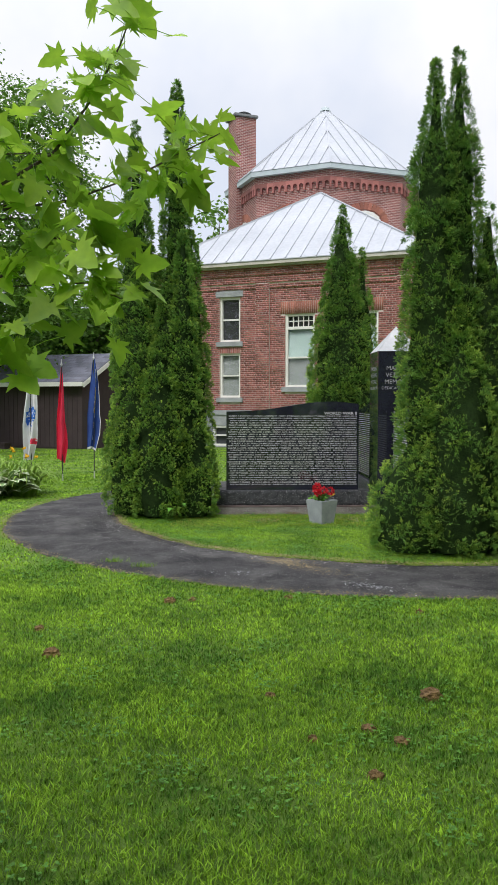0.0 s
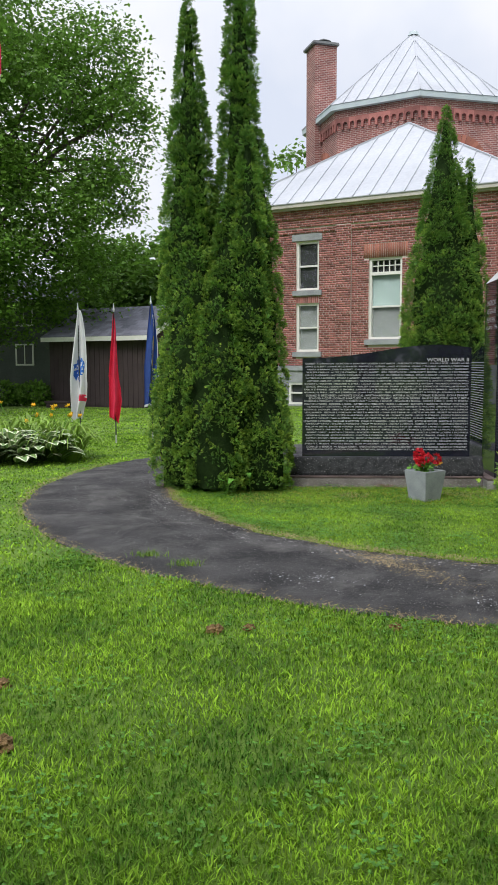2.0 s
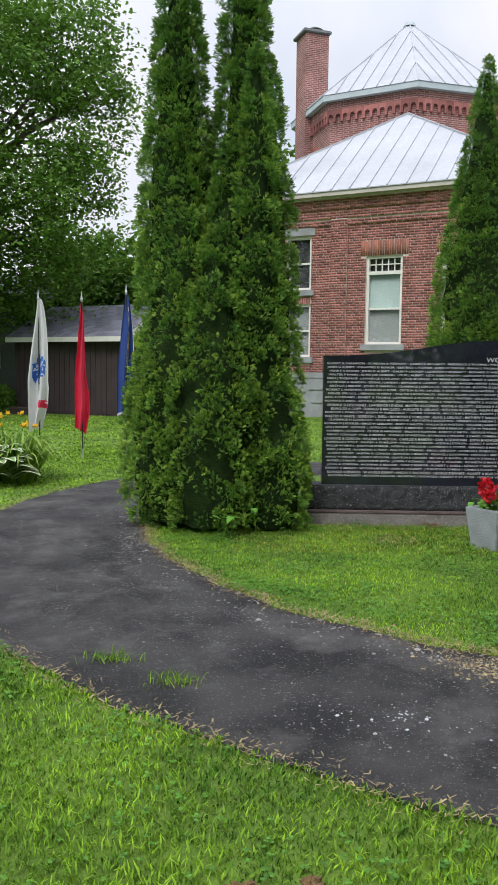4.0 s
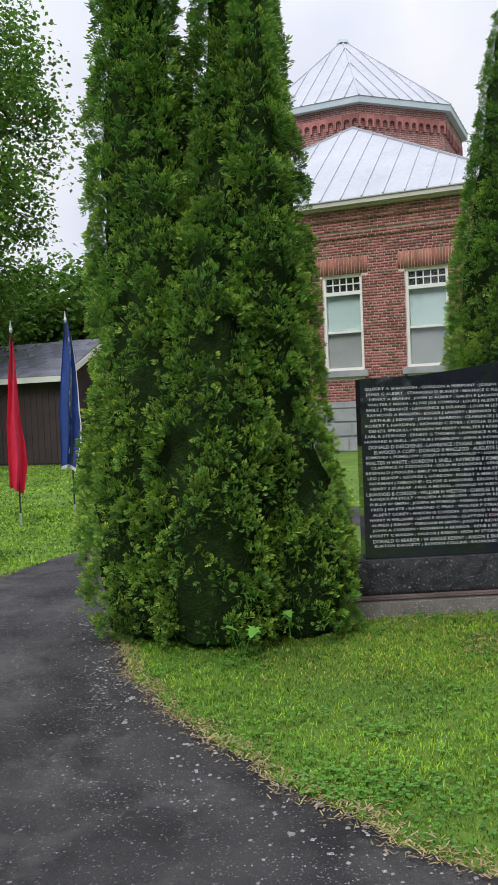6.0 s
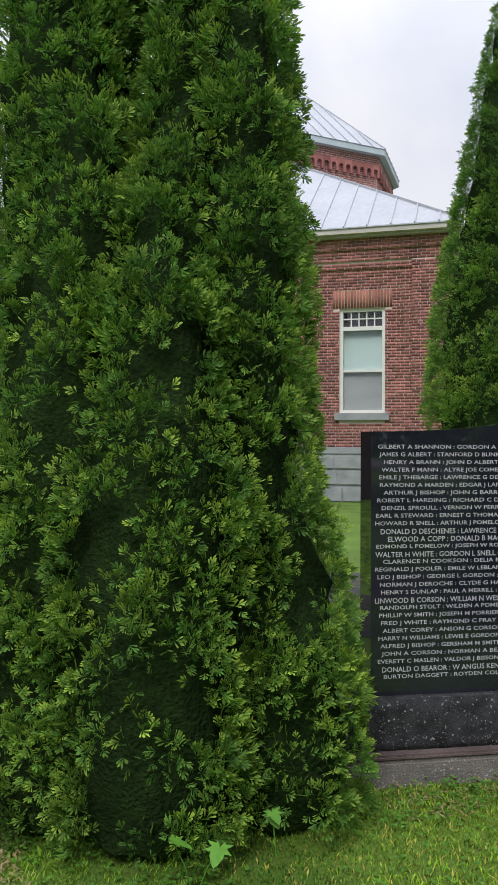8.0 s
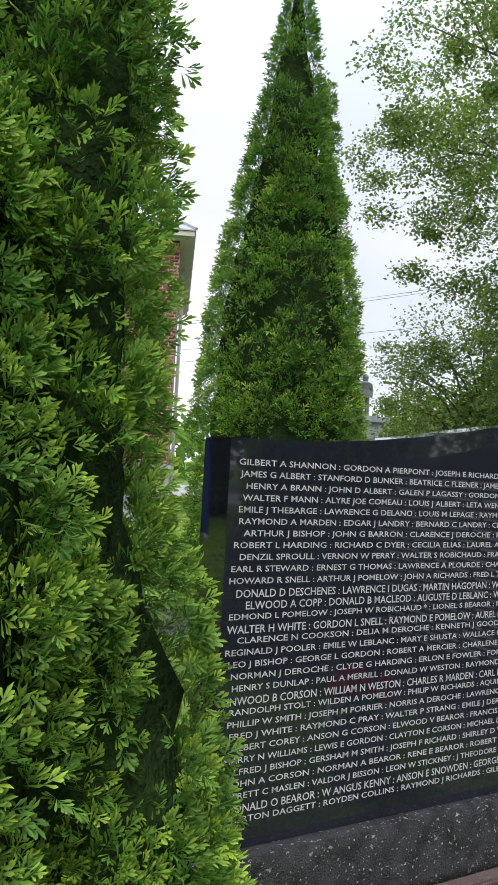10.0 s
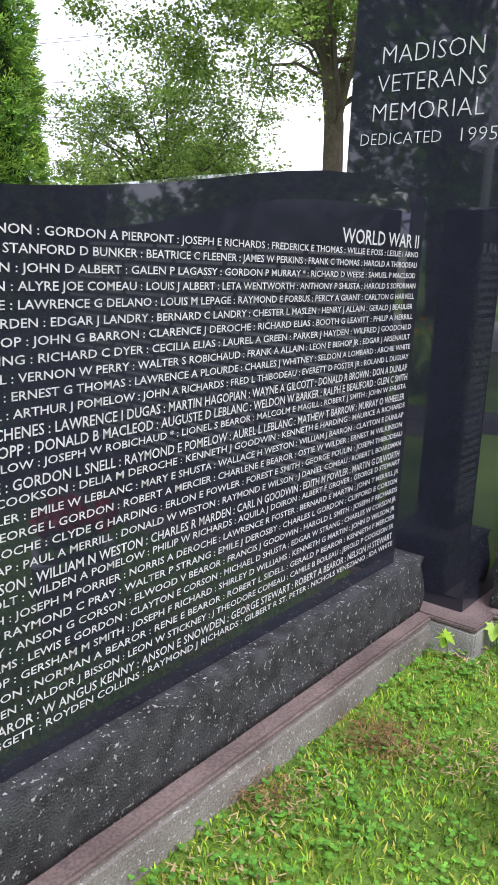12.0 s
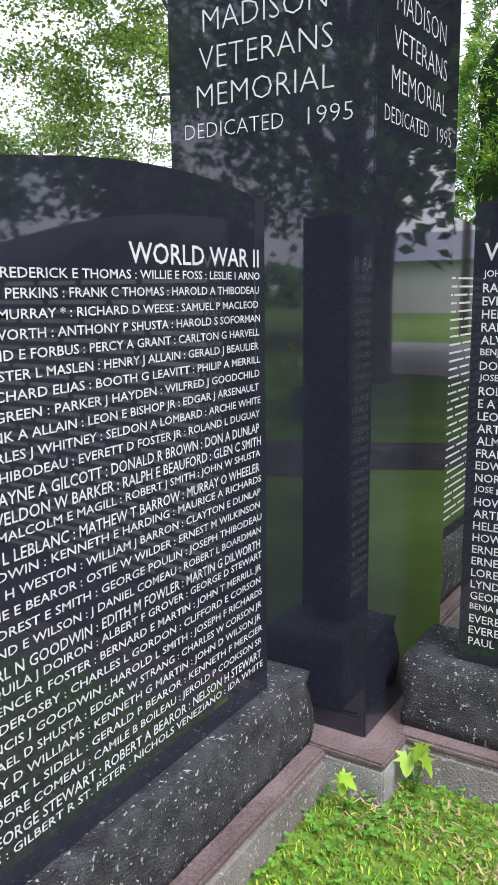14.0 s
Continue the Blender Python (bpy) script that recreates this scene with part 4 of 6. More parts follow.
for name, vv, m_, lab in (("brickwork", V, M_BRICK, "courses of red brick"), ("flat_arch", arch, M_ARCHBRICK, "orange brick flat arches over the tall windows")):
    v = np.concatenate(vv)
    f = (quads[None] + (np.arange(len(vv)) * 8)[:, None, None]).reshape(-1, 4)
    tagged(part(name, mesh_from(name, v, f, m_), None, hall, lab), kind="stuff")


def rect_frame(bm, x0, x1, z0, z1, w, y0, y1):
    box(bm, (x0, y0, z0), (x0 + w, y1, z1))
    box(bm, (x1 - w, y0, z0), (x1, y1, z1))
    box(bm, (x0 + w, y0, z0), (x1 - w, y1, z0 + w))
    box(bm, (x0 + w, y0, z1 - w), (x1 - w, y1, z1))


def pane(x0, x1, z0, z1, y, parent):
    ob = part("pane", boxed((x0, y, z0), (x1, y + 0.006, z1)), M_GLASS, parent)
    ob.visible_shadow = False
    return ob


def sash_window(x0, x1, z0, z1, upper, lower, transom=0.0):
    """A two-sash window, with a latticed light above it where transom is its height."""
    bm = bmesh.new()
    rect_frame(bm, x0, x1, z0, z1, 0.075, 0.06, 0.2)
    top = z1 - transom
    if transom:
        box(bm, (x0 + 0.075, 0.06, top - 0.05), (x1 - 0.075, 0.2, top + 0.05))
    mid = z0 + (top - z0) * 0.5
    box(bm, (x0 + 0.075, 0.1, mid - 0.03), (x1 - 0.075, 0.19, mid + 0.03))
    win = part("window", bm, M_PAINT, hall, "white-painted double-hung window")
    a, b = x0 + 0.075, x1 - 0.075
    pane(a, b, z0 + 0.075, mid - 0.03, 0.13, win)
    pane(a, b, mid + 0.03, (top - 0.05) if transom else z1 - 0.075, 0.13, win)
    part("blind", boxed((a, 0.21, mid), (b, 0.222, z1 - 0.02)), upper, win)
    part("blind", boxed((a, 0.21, z0 + 0.02), (b, 0.222, mid)), lower, win)
    if transom:
        bar = bmesh.new()
        for k in range(1, 5):
            x = a + (b - a) * k / 5
            box(bar, (x - 0.014, 0.1, top + 0.05), (x + 0.014, 0.15, z1 - 0.075))
        zc = (top + z1) / 2
        box(bar, (a, 0.1005, zc - 0.014), (b, 0.1495, zc + 0.014))
        part("glazing_bars", bar, M_PAINT, win)
        pane(a, b, top + 0.05, z1 - 0.075, 0.155, win)
        # Thin dark sheet painted as the unlit room behind the glass.
        part("dark_room_sheet", boxed((a, 0.2, top + 0.05), (b, 0.2095, z1 - 0.04)), M_DARKROOM, win)
    part("sill", boxed((x0 - 0.12, -0.09, z0 - 0.19), (x1 + 0.12, 0.2, z0 - 0.003), 0.015), M_GRANITE, win, "rough granite sill")
    return win


sash_window(*OPEN["tall"], M_BLINDTEAL, M_BLINDGREY, 0.5)
sash_window(*OPEN["tall_2"], M_BLINDTEAL, M_BLINDGREY, 0.5)
# Both blind boards here carry the painted room dark instead of a blind.
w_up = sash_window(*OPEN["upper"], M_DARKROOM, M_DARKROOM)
w_lo = sash_window(*OPEN["lower"], M_BLINDGREY, M_BLINDGREY)
part("lintel", boxed((-3.02, -0.05, 5.575), (-1.9, 0.2, 5.80), 0.012), M_GRANITE, hall, "blue-grey granite lintel")
bm = bmesh.new()
for k in range(11):
    box(bm, (-2.86 + k * 0.0755, -0.012, 3.505), (-2.86 + k * 0.0755 + 0.062, 0.0, 3.72))
part("soldier_course", bm, M_BRICK, hall)
bm = bmesh.new()
rect_frame(bm, *CELLAR, 0.07, -0.03, 0.1)
box(bm, (CELLAR[0] + 0.07, -0.02, 0.42), (CELLAR[1] - 0.07, 0.09, 0.47))
cellar = part("window", bm, M_PAINT, hall, "white basement window")
# Dark sheet painted as the unlit basement.
part("dark_room_sheet", boxed((CELLAR[0] + 0.05, 0.11, CELLAR[2] + 0.05), (CELLAR[1] - 0.05, 0.12, CELLAR[3] - 0.05)), M_DARKROOM, cellar)
part("downpipe", boxed((X1 + 0.06, 2.2, 0.1), (X1 + 0.15, 2.3, 6.55), 0.03), M_POLE, hall, "metal downpipe")

# eaves and the hipped metal roof
EX0, EX1, EY0, EY1, EZ = X0 - 0.32, X1 + 0.32, -0.42, DEEP + 0.3, 6.76
APEX = Vector((-0.35, 4.35, 10.22))
bm = bmesh.new()
box(bm, (EX0 + 0.12, EY0 + 0.12, 6.58), (EX1 - 0.12, EY1 - 0.1, 6.64))
box(bm, (EX0, EY0, 6.64), (EX1, EY1, 6.76))
part("fascia", bm, M_FASCIA, hall, "pale weathered eaves moulding")
bm = bmesh.new()
lo = [bm.verts.new(c) for c in ((EX0 - 0.03, EY0 - 0.03, EZ + 0.002), (EX1 + 0.03, EY0 - 0.03, EZ + 0.002), (EX1 + 0.03, EY1, EZ + 0.002), (EX0 - 0.03, EY1, EZ + 0.002))]
lo2 = [bm.verts.new(v.co + Vector((0, 0, 0.03))) for v in lo]
tip = bm.verts.new(APEX)
bm.faces.new(lo[::-1])
for i in range(4):
    j = (i + 1) % 4
    bm.faces.new((lo[i], lo[j], lo2[j], lo2[i]))
    bm.faces.new((lo2[i], lo2[j], tip))
roof = part("roof", bm, M_ROOF, hall, "pale grey standing-seam metal roof")


def seam(a, b, parent, w=0.016, h=0.035, name="seam"):
    a, b = Vector(a), Vector(b)
    d = (b - a)
    m = Matrix.Translation(a) @ d.to_track_quat("X", "Z").to_matrix().to_4x4()
    bm = bmesh.new()
    box(bm, (0, -w, -0.01), (d.length, w, h), m)
    return part(name, bm, M_ROOF, parent)


CORN = [Vector((EX0 - 0.03, EY0 - 0.03, EZ + 0.03)), Vector((EX1 + 0.03, EY0 - 0.03, EZ + 0.03)), Vector((EX1 + 0.03, EY1, EZ + 0.03)), Vector((EX0 - 0.03, EY1, EZ + 0.03))]
for c in CORN:
    seam(c, APEX, roof, 0.035, 0.045, "ridge")
for i in (0, 1, 3):
    a, b = CORN[i], CORN[(i + 1) % 4]
    e = (b - a).normalized()
    span = (b - a).length
    foot = (APEX - a).dot(e)
    rise = APEX - (a + e * foot)
    n = round(span / 0.56)
    for k in range(1, n):
        s = span * k / n
        q = s / foot if s < foot else (span - s) / (span - foot)
        seam(a + e * s, a + e * s + rise * q, roof)

# the eight-sided drum behind it
DC, DR, DZ = Vector((-2.48, 11.6)), 4.66, 11.97


def octo(r, k):
    a = radians(-69.5) + k * math.pi / 4
    return DC + Vector((math.cos(a), math.sin(a))) * r


part("drum_wall", brick_uv_wall([octo(DR, k) for k in range(8)], 5.0, DZ), M_FARBRICK, hall)
bm = bmesh.new()
for r0, r1, z0, z1 in ((DR, DR + 0.1, 11.66, 11.97),):
    a = [bm.verts.new((*octo(r1, k), z0)) for k in range(8)]
    b = [bm.verts.new((*octo(r1, k), z1)) for k in range(8)]
    c = [bm.verts.new((*octo(r0 - 0.05, k), z0)) for k in range(8)]
    for k in range(8):
        j = (k + 1) % 8
        bm.faces.new((a[k], a[j], b[j], b[k]))
        bm.faces.new((c[k], c[j], a[j], a[k]))
bm.faces.ensure_lookup_table()
uvl = bm.loops.layers.uv.new("UVMap")
for f in bm.faces:
    for lp in f.loops:
        lp[uvl].uv = (lp.vert.co.x * 0.9 + lp.vert.co.y * 0.5, lp.vert.co.z)
part("drum_cornice", bm, M_FARBRICK, hall)
for k in range(8):
    a, b = octo(DR + 0.1, k), octo(DR + 0.1, k + 1)
    n = 12
    out = ((a + b) / 2 - DC).normalized()
    side = (b - a).normalized()
    for i in range(n):
        c = a.lerp(b, (i + 0.5) / n)
        bm = bmesh.new()
        hs = (b - a).length / n / 2 - 0.002
        w = hs * 0.66
        outline = [(-hs, 0), (-w, 0), (-w, 0.2)] + [(w * math.cos(t), 0.2 + w * math.sin(t)) for t in (2.64, 2.1, 1.57, 1.05, 0.5)] + [(w, 0.2), (w, 0), (hs, 0), (hs, 0.46), (-hs, 0.46)]
        m = Matrix(((side.x, out.x, 0, c.x), (side.y, out.y, 0, c.y), (0, 0, 1, 11.198), (0, 0, 0, 1)))
        prism(bm, outline, -0.12, 0.02, m)
        part("corbel_arch", bm, M_BRICK, hall)
    for _ in range(1):
        # blind arch window in the side
        for t in (0.5,):
            c = a.lerp(b, t) - out * 0.1
            m = Matrix(((side.x, out.x, 0, c.x), (side.y, out.y, 0, c.y), (0, 0, 1, 0), (0, 0, 0, 1)))
            bm = bmesh.new()
            ol = [(-0.75, 8.25), (0.75, 8.25), (0.75, 9.9)] + [(0.75 * math.cos(x), 9.9 + 0.42 * math.sin(x)) for x in (0.5, 1.05, 1.57, 2.1, 2.64)] + [(-0.75, 9.9)]
            prism(bm, ol, -0.02, 0.025, m)
            part("arch_window", bm, M_PAINT, hall, "round-headed upper window")
            bm = bmesh.new()
            for i in range(15):
                th = math.pi * (i + 0.5) / 15
                mm = m @ Matrix.Translation((0.98 * math.cos(th), 0, 9.9 + 0.62 * math.sin(th))) @ Matrix.Rotation(math.pi / 2 - th, 4, "Y")
                box(bm, (-0.085, -0.02, -0.16), (0.085, 0.04, 0.16), mm)
            part("brick_arch", bm, M_ARCHBRICK, hall)
ER = 5.0
bm = bmesh.new()
a = [bm.verts.new((*octo(ER, k), DZ)) for k in range(8)]
b = [bm.verts.new((*octo(ER, k), DZ + 0.22)) for k in range(8)]
bm.faces.new(a[::-1]), bm.faces.new(b)
for k in range(8):
    j = (k + 1) % 8
    bm.faces.new((a[k], a[j], b[j], b[k]))
part("drum_fascia", bm, M_FASCIA2, hall, "blue-grey metal fascia")
TOP8 = Vector((DC.x, DC.y, 16.25))
bm = bmesh.new()
b = [bm.verts.new((*octo(ER + 0.03, k), DZ + 0.224)) for k in range(8)]
t8 = bm.verts.new(TOP8)
bm.faces.new(b[::-1])
for k in range(8):
    bm.faces.new((b[k], b[(k + 1) % 8], t8))
droof = part("drum_roof", bm, M_ROOF, hall, "pale eight-sided standing-seam metal roof")
for k in range(8):
    a, b = Vector((*octo(ER + 0.03, k), DZ + 0.23)), Vector((*octo(ER + 0.03, k + 1), DZ + 0.23))
    seam(a, TOP8, droof, 0.02, 0.03, "ridge")
    half = (a + b) / 2
    for i in range(1, 7):
        s = a.lerp(b, i / 7)
        q = 1 - abs(i / 7 - 0.5) * 2
        seam(s, s + (TOP8 - half) * q, droof)
bm = bmesh.new()
tube(bm, [(TOP8.x, TOP8.y, 16.1), (TOP8.x, TOP8.y, 16.27), (TOP8.x, TOP8.y, 16.35)], [0.28, 0.2, 0.03], 8)
part("finial", bm, M_FASCIA2, hall)

# chimney
chim_m = hall.matrix_world.inverted() @ pose(1.09, 40.6, 0, 0, 0, 20)
chim = part("chimney", brick_uv_wall([(-0.49, -0.53), (0.53, -0.53), (0.53, 0.53), (-0.49, 0.53)], 6.0, 15.36), M_FARBRICK, hall, "tall red brick chimney")
chim.matrix_local = chim_m
part("chimney_cap", boxed((-0.62, -0.64, 15.36), (0.62, 0.64, 15.5), 0.03), M_DULLCAP, chim, "dull metal cap")
bm = bmesh.new()
tube(bm, [(0.1, 0, 15.49), (0.1, 0, 15.66), (0.1, 0, 15.68), (0.1, 0, 15.8)], [0.18, 0.18, 0.36, 0.12], 12)
part("flue_cowl", bm, M_DULLCAP, chim)

# ---------------------------------------------------------------- shed and house
shed = thing("shed", "plum-brown board shed with a grey shingled roof", "shed", pose(-4.85, 29.3, 0, 0, 0, -25))
SL, SD, SE, SRZ = -4.2, 3.8, 2.36, 3.3
bm = bmesh.new()
prism(bm, [(0, -0.1), (SD, -0.1), (SD, SE), (SD / 2, SRZ - 0.06), (0, SE)], 0, -SL, Matrix(((0, 1, 0, SL), (1, 0, 0, 0), (0, 0, 1, 0), (0, 0, 0, 1))))
part("wall", bm, M_SHED, shed)
for k in range(int(-SL / 0.2)):
    part("board", boxed((SL + k * 0.2 + 0.006, -0.018, 0.05), (SL + k * 0.2 + 0.194, 0.001, SE - 0.12)), M_SHED, shed)
part("fascia_board", boxed((SL - 0.08, -0.36, SE - 0.13), (0.25, -0.33, SE + 0.02)), M_PAINT, shed, "white eaves board")
slope = math.atan2(SRZ - SE, SD / 2)
for sgn, y0 in ((1, -0.34), (-1, SD + 0.34)):
    m = Matrix.Translation((0, y0, SE - 0.34 * math.tan(slope) + 0.16)) @ Matrix.Rotation(sgn * slope, 4, "X")
    bm = bmesh.new()
    ln = (SD / 2 + 0.34) / math.cos(slope)
    box(bm, (SL - 0.1, 0 if sgn > 0 else -ln, -0.03), (0.28, ln if sgn > 0 else 0, 0.03), m)
    rf = part("roof", bm, M_SHINGLE, shed, "weathered grey shingle roof")
    if sgn > 0:
        for r in range(12):
            bm = bmesh.new()
            x = SL - 0.1 - (0.15 if r % 2 else 0)
            while x < 0.28:
                box(bm, (max(x, SL - 0.1), r * ln / 12 + 0.004, 0.028), (min(x + 0.31, 0.28), (r + 1) * ln / 12, 0.04 + 0.004 * (int(x * 10) % 2)), m)
                x += 0.32
            part("shingle_course", bm, M_SHINGLE, rf)
for y0, y1, sgn in ((-0.36, SD / 2, 1), (SD + 0.36, SD / 2, -1)):
    bm = bmesh.new()
    a, b = Vector((0.28, y0, SE - 0.36 * math.tan(slope) + 0.1)), Vector((0.28, y1, SRZ + 0.1))
    m = Matrix.Translation(a) @ (b - a).to_track_quat("X", "Z").to_matrix().to_4x4()
    box(bm, (0, -0.02, -0.1), ((b - a).length, 0.02, 0.06), m)
    part("verge_board", bm, M_PAINT, shed, "white gable board")
step = thing("wooden_step", "low dark wooden step against the shed wall", "step", pose(-7.9, 30.0, 0, 0, 0, -25))
part("tread", boxed((-0.5, -0.4, 0.16), (0.5, 0.0, 0.22), 0.01), M_SHED, step)
part("riser", boxed((-0.45, -0.36, -0.05), (0.45, -0.02, 0.159)), M_SHED, step)

house = thing("house", "shaded grey clapboard house behind the trees", "house", pose(-9.8, 37.2, 0, 0, 0, -18))
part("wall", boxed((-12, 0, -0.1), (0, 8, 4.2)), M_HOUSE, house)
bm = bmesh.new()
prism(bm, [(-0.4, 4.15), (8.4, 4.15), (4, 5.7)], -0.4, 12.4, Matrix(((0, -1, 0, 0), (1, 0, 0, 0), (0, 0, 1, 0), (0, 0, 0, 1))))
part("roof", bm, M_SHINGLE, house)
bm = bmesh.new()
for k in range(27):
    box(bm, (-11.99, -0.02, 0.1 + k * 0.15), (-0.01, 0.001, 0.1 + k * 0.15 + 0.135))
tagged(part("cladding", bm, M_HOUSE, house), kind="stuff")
for x, z in ((-2.6, 1.5), (-6.0, 1.5), (-2.6, 3.2), (-6.0, 3.2), (-9.5, 1.5)):
    bm = bmesh.new()
    rect_frame(bm, x, x + 0.95, z - 0.1, z + 0.85, 0.07, -0.06, 0.02)
    box(bm, (x + 0.45, -0.05, z - 0.03), (x + 0.5, 0.0, z + 0.78))
    w = part("window", bm, M_PAINT, house, "white-framed window")
    part("pane", boxed((x + 0.07, -0.035, z - 0.03), (x + 0.88, -0.022, z + 0.78)), M_DARKROOM, w)


# ---------------------------------------------------------------- flags
def hanging_cloth(height, width, folds, seed, tail=0.0):
    """A limp flag hanging along a stick: local x outwards, z down from 0."""
    g = random.Random(seed)
    nz, nx = 84, 44
    ph = [g.uniform(0, 6.28) for _ in range(4)]
    vs, fs = [], []
    for j in range(nz + 1):
        t = j / nz
        spread = width * (0.16 + 0.84 * min(1, t * 1.5) ** 0.8) * (1 - 0.35 * max(0, t - 0.8) / 0.2)
        for i in range(nx + 1):
            s = i / nx
            amp = 0.055 * (0.4 + t)
            x = spread * s * (0.85 + 0.15 * math.sin(3 * t + ph[0]))
            y = amp * math.sin(folds * math.pi * s + ph[1] + 1.5 * t) + 0.03 * math.sin(5 * t + 6 * s + ph[2])
            z = -height * t * (1 - 0.0 * s) - 0.10 * s * math.sin(2.2 * s + ph[3]) - tail * s * t
            vs.append((x, y, z))
    for j in range(nz):
        for i in range(nx):
            a = j * (nx + 1) + i
            fs.append((a, a + 1, a + nx + 2, a + nx + 1))
    return vs, fs, nz, nx


def stick_flag(pos, cloth, label, seed, width, length, top=2.46, yaw=0.0, marks=()):
    ob = thing("flag", label, "flag", pose(*pos, 0, 0, yaw), group="row of flags on the lawn")
    bm = bmesh.new()
    tube(bm, [(0, 0, 0.02), (0, 0, top - 0.05)], [0.011, 0.011], 8)
    part("stick", bm, M_DARKPOLE, ob, "dark flag stick")
    bm = bmesh.new()
    tube(bm, [(0, 0, -0.15), (0, 0, 0.16)], [0.016, 0.016], 8)
    part("ground_sleeve", bm, M_POLE, ob, "pale ground sleeve")
    bm = bmesh.new()
    tube(bm, [(0, 0, top - 0.06), (0, 0, top - 0.02), (0, 0, top), (0, 0, top + 0.1)], [0.012, 0.022, 0.016, 0.003], 8)
    part("finial", bm, M_POLE, ob)
    vs, fs, nz, nx = hanging_cloth(length, width, 3.2, seed)
    me = mesh_from("cloth", [(x - 0.42 * width * min(1, -z / length * 1.5 + 0.1), y, z + top - 0.08) for x, y, z in vs], fs, cloth, True)
    for m_, _ in marks:
        me.materials.append(m_)
    for j in range(nz):
        for i in range(nx):
            for mi, (m_, test) in enumerate(marks):
                if test(i / nx, j / nz):
                    me.polygons[j * nx + i].material_index = mi + 1
    part("cloth", me, None, ob, "limp hanging cloth")
    return ob


stick_flag((-3.9, 17.25, 0), M_WHITE, "white flag with a blue emblem hanging limp on a stick", 3, 0.36, 1.95, 2.46, 0,
           [(M_SKYBLUE, lambda s, t: (s - 0.5) ** 2 / 0.13 + (t - 0.53) ** 2 / 0.012 < 1 + 0.8 * noise.noise((s * 7, t * 16, 2)) and noise.noise((s * 9 + t * 30, t * 22 - s * 8, 5)) > -0.22), (M_RED, lambda s, t: (s - 0.75) ** 2 / 0.05 + (t - 0.8) ** 2 / 0.0012 < 1 + noise.noise((s * 9, t * 40, 7)))])
stick_flag((-3.33, 17.6, 0), M_RED, "red flag hanging limp on a stick", 5, 0.27, 1.92, 2.48, 10)
stick_flag((-2.77, 18.3, 0), M_BLUE, "blue flag with a pale hem hanging limp on a stick", 8, 0.34, 1.95, 2.66, 20,
           [(M_WHITE, lambda s, t: t > 0.97 or s > 0.95 or (0.44 < s < 0.62 and 0.1 < t < 0.9 and noise.noise((s * 22, t * 13, 3)) > 0.12)), (M_GOLD, lambda s, t: 0.55 < s < 0.64 and 0.3 < t < 0.6)])

mast = thing("flagpole", "tall brushed aluminium flagpole with a limp striped flag", "flagpole", Matrix.Translation((-4.78, 15.3, 0)))
bm = bmesh.new()
tube(bm, [(0, 0, -0.3), (0, 0, 0.1), (0, 0, 3), (0, 0, 8.6)], [0.056, 0.056, 0.052, 0.034], 16)
part("pole", bm, M_POLE, mast, smooth=True)
bm = bmesh.new()
tube(bm, [(0, 0, 8.58), (0, 0, 8.66), (0, 0, 8.74), (0, 0, 8.8)], [0.03, 0.085, 0.085, 0.02], 12)
part("ball", bm, M_GOLD, mast)
bm = bmesh.new()
tube(bm, [(0.065, -0.03, 1.3), (0.07, -0.035, 4.5), (0.06, -0.03, 8.5)], [0.006] * 3, 6)
part("halyard", bm, M_WHITE, mast)
bm = bmesh.new()
box(bm, (0.045, -0.02, 1.28), (0.07, 0.02, 1.34), bevel=0.004)
tube(bm, [(0.075, 0, 1.2), (0.085, 0, 1.31), (0.075, 0, 1.42)], [0.008, 0.012, 0.008], 6)
part("cleat", bm, M_POLE, mast)
vs, fs, nz, nx = hanging_cloth(2.3, 0.28, 2.6, 21)
me = mesh_from("cloth", [(x + 0.06, y, z + 7.65) for x, y, z in vs], fs, M_WHITE, True)
me.materials.append(M_RED), me.materials.append(M_NAVY)
for j in range(nz):
    for i in range(nx):
        me.polygons[j * nx + i].material_index = 2 if (j / nz < 0.32) else (1 if int(i / nx * 9 + j / nz * 1.5) % 2 else 0)
part("cloth", me, None, mast, "red and white striped cloth with a dark blue corner")

# ---------------------------------------------------------------- planter
pot = thing("planter", "square weathered concrete planter with red geraniums", "planter", pose(1.385, 11.52, 0, 0, 0, 38))
bm = bmesh.new()
a0, a1, h = 0.118, 0.158, 0.33
rings = []
for r, z in ((a0, 0.0), (a1, h), (a1 - 0.03, h), (a0 - 0.02, h - 0.09)):
    rings.append([bm.verts.new((x * r, y * r, z)) for x, y in ((-1, -1), (1, -1), (1, 1), (-1, 1))])
for p, q in zip(rings, rings[1:]):
    for i in range(4):
        bm.faces.new((p[i], p[(i + 1) % 4], q[(i + 1) % 4], q[i]))
bm.faces.new(rings[0][::-1]), bm.faces.new(rings[-1])
bmesh.ops.bevel(bm, geom=[e for e in bm.edges], offset=0.006, segments=2, affect="EDGES")
part("tub", bm, M_POT, pot)
part("soil", boxed((-0.11, -0.11, 0.22), (0.11, 0.11, 0.275)), M_SOIL, pot)


def blob_leaf(n=6):
    v = [(0, 0, 0)] + [(0.5 + 0.5 * math.cos(t) * (1 + 0.08 * math.cos(5 * t)), 0.5 * math.sin(t), 0.08 * math.cos(2 * t)) for t in (math.pi + 0.35 + (2 * math.pi - 0.7) * i / (n - 1) for i in range(n))]
    return np.array(v), np.array([(0, i, i + 1) for i in range(1, n)])


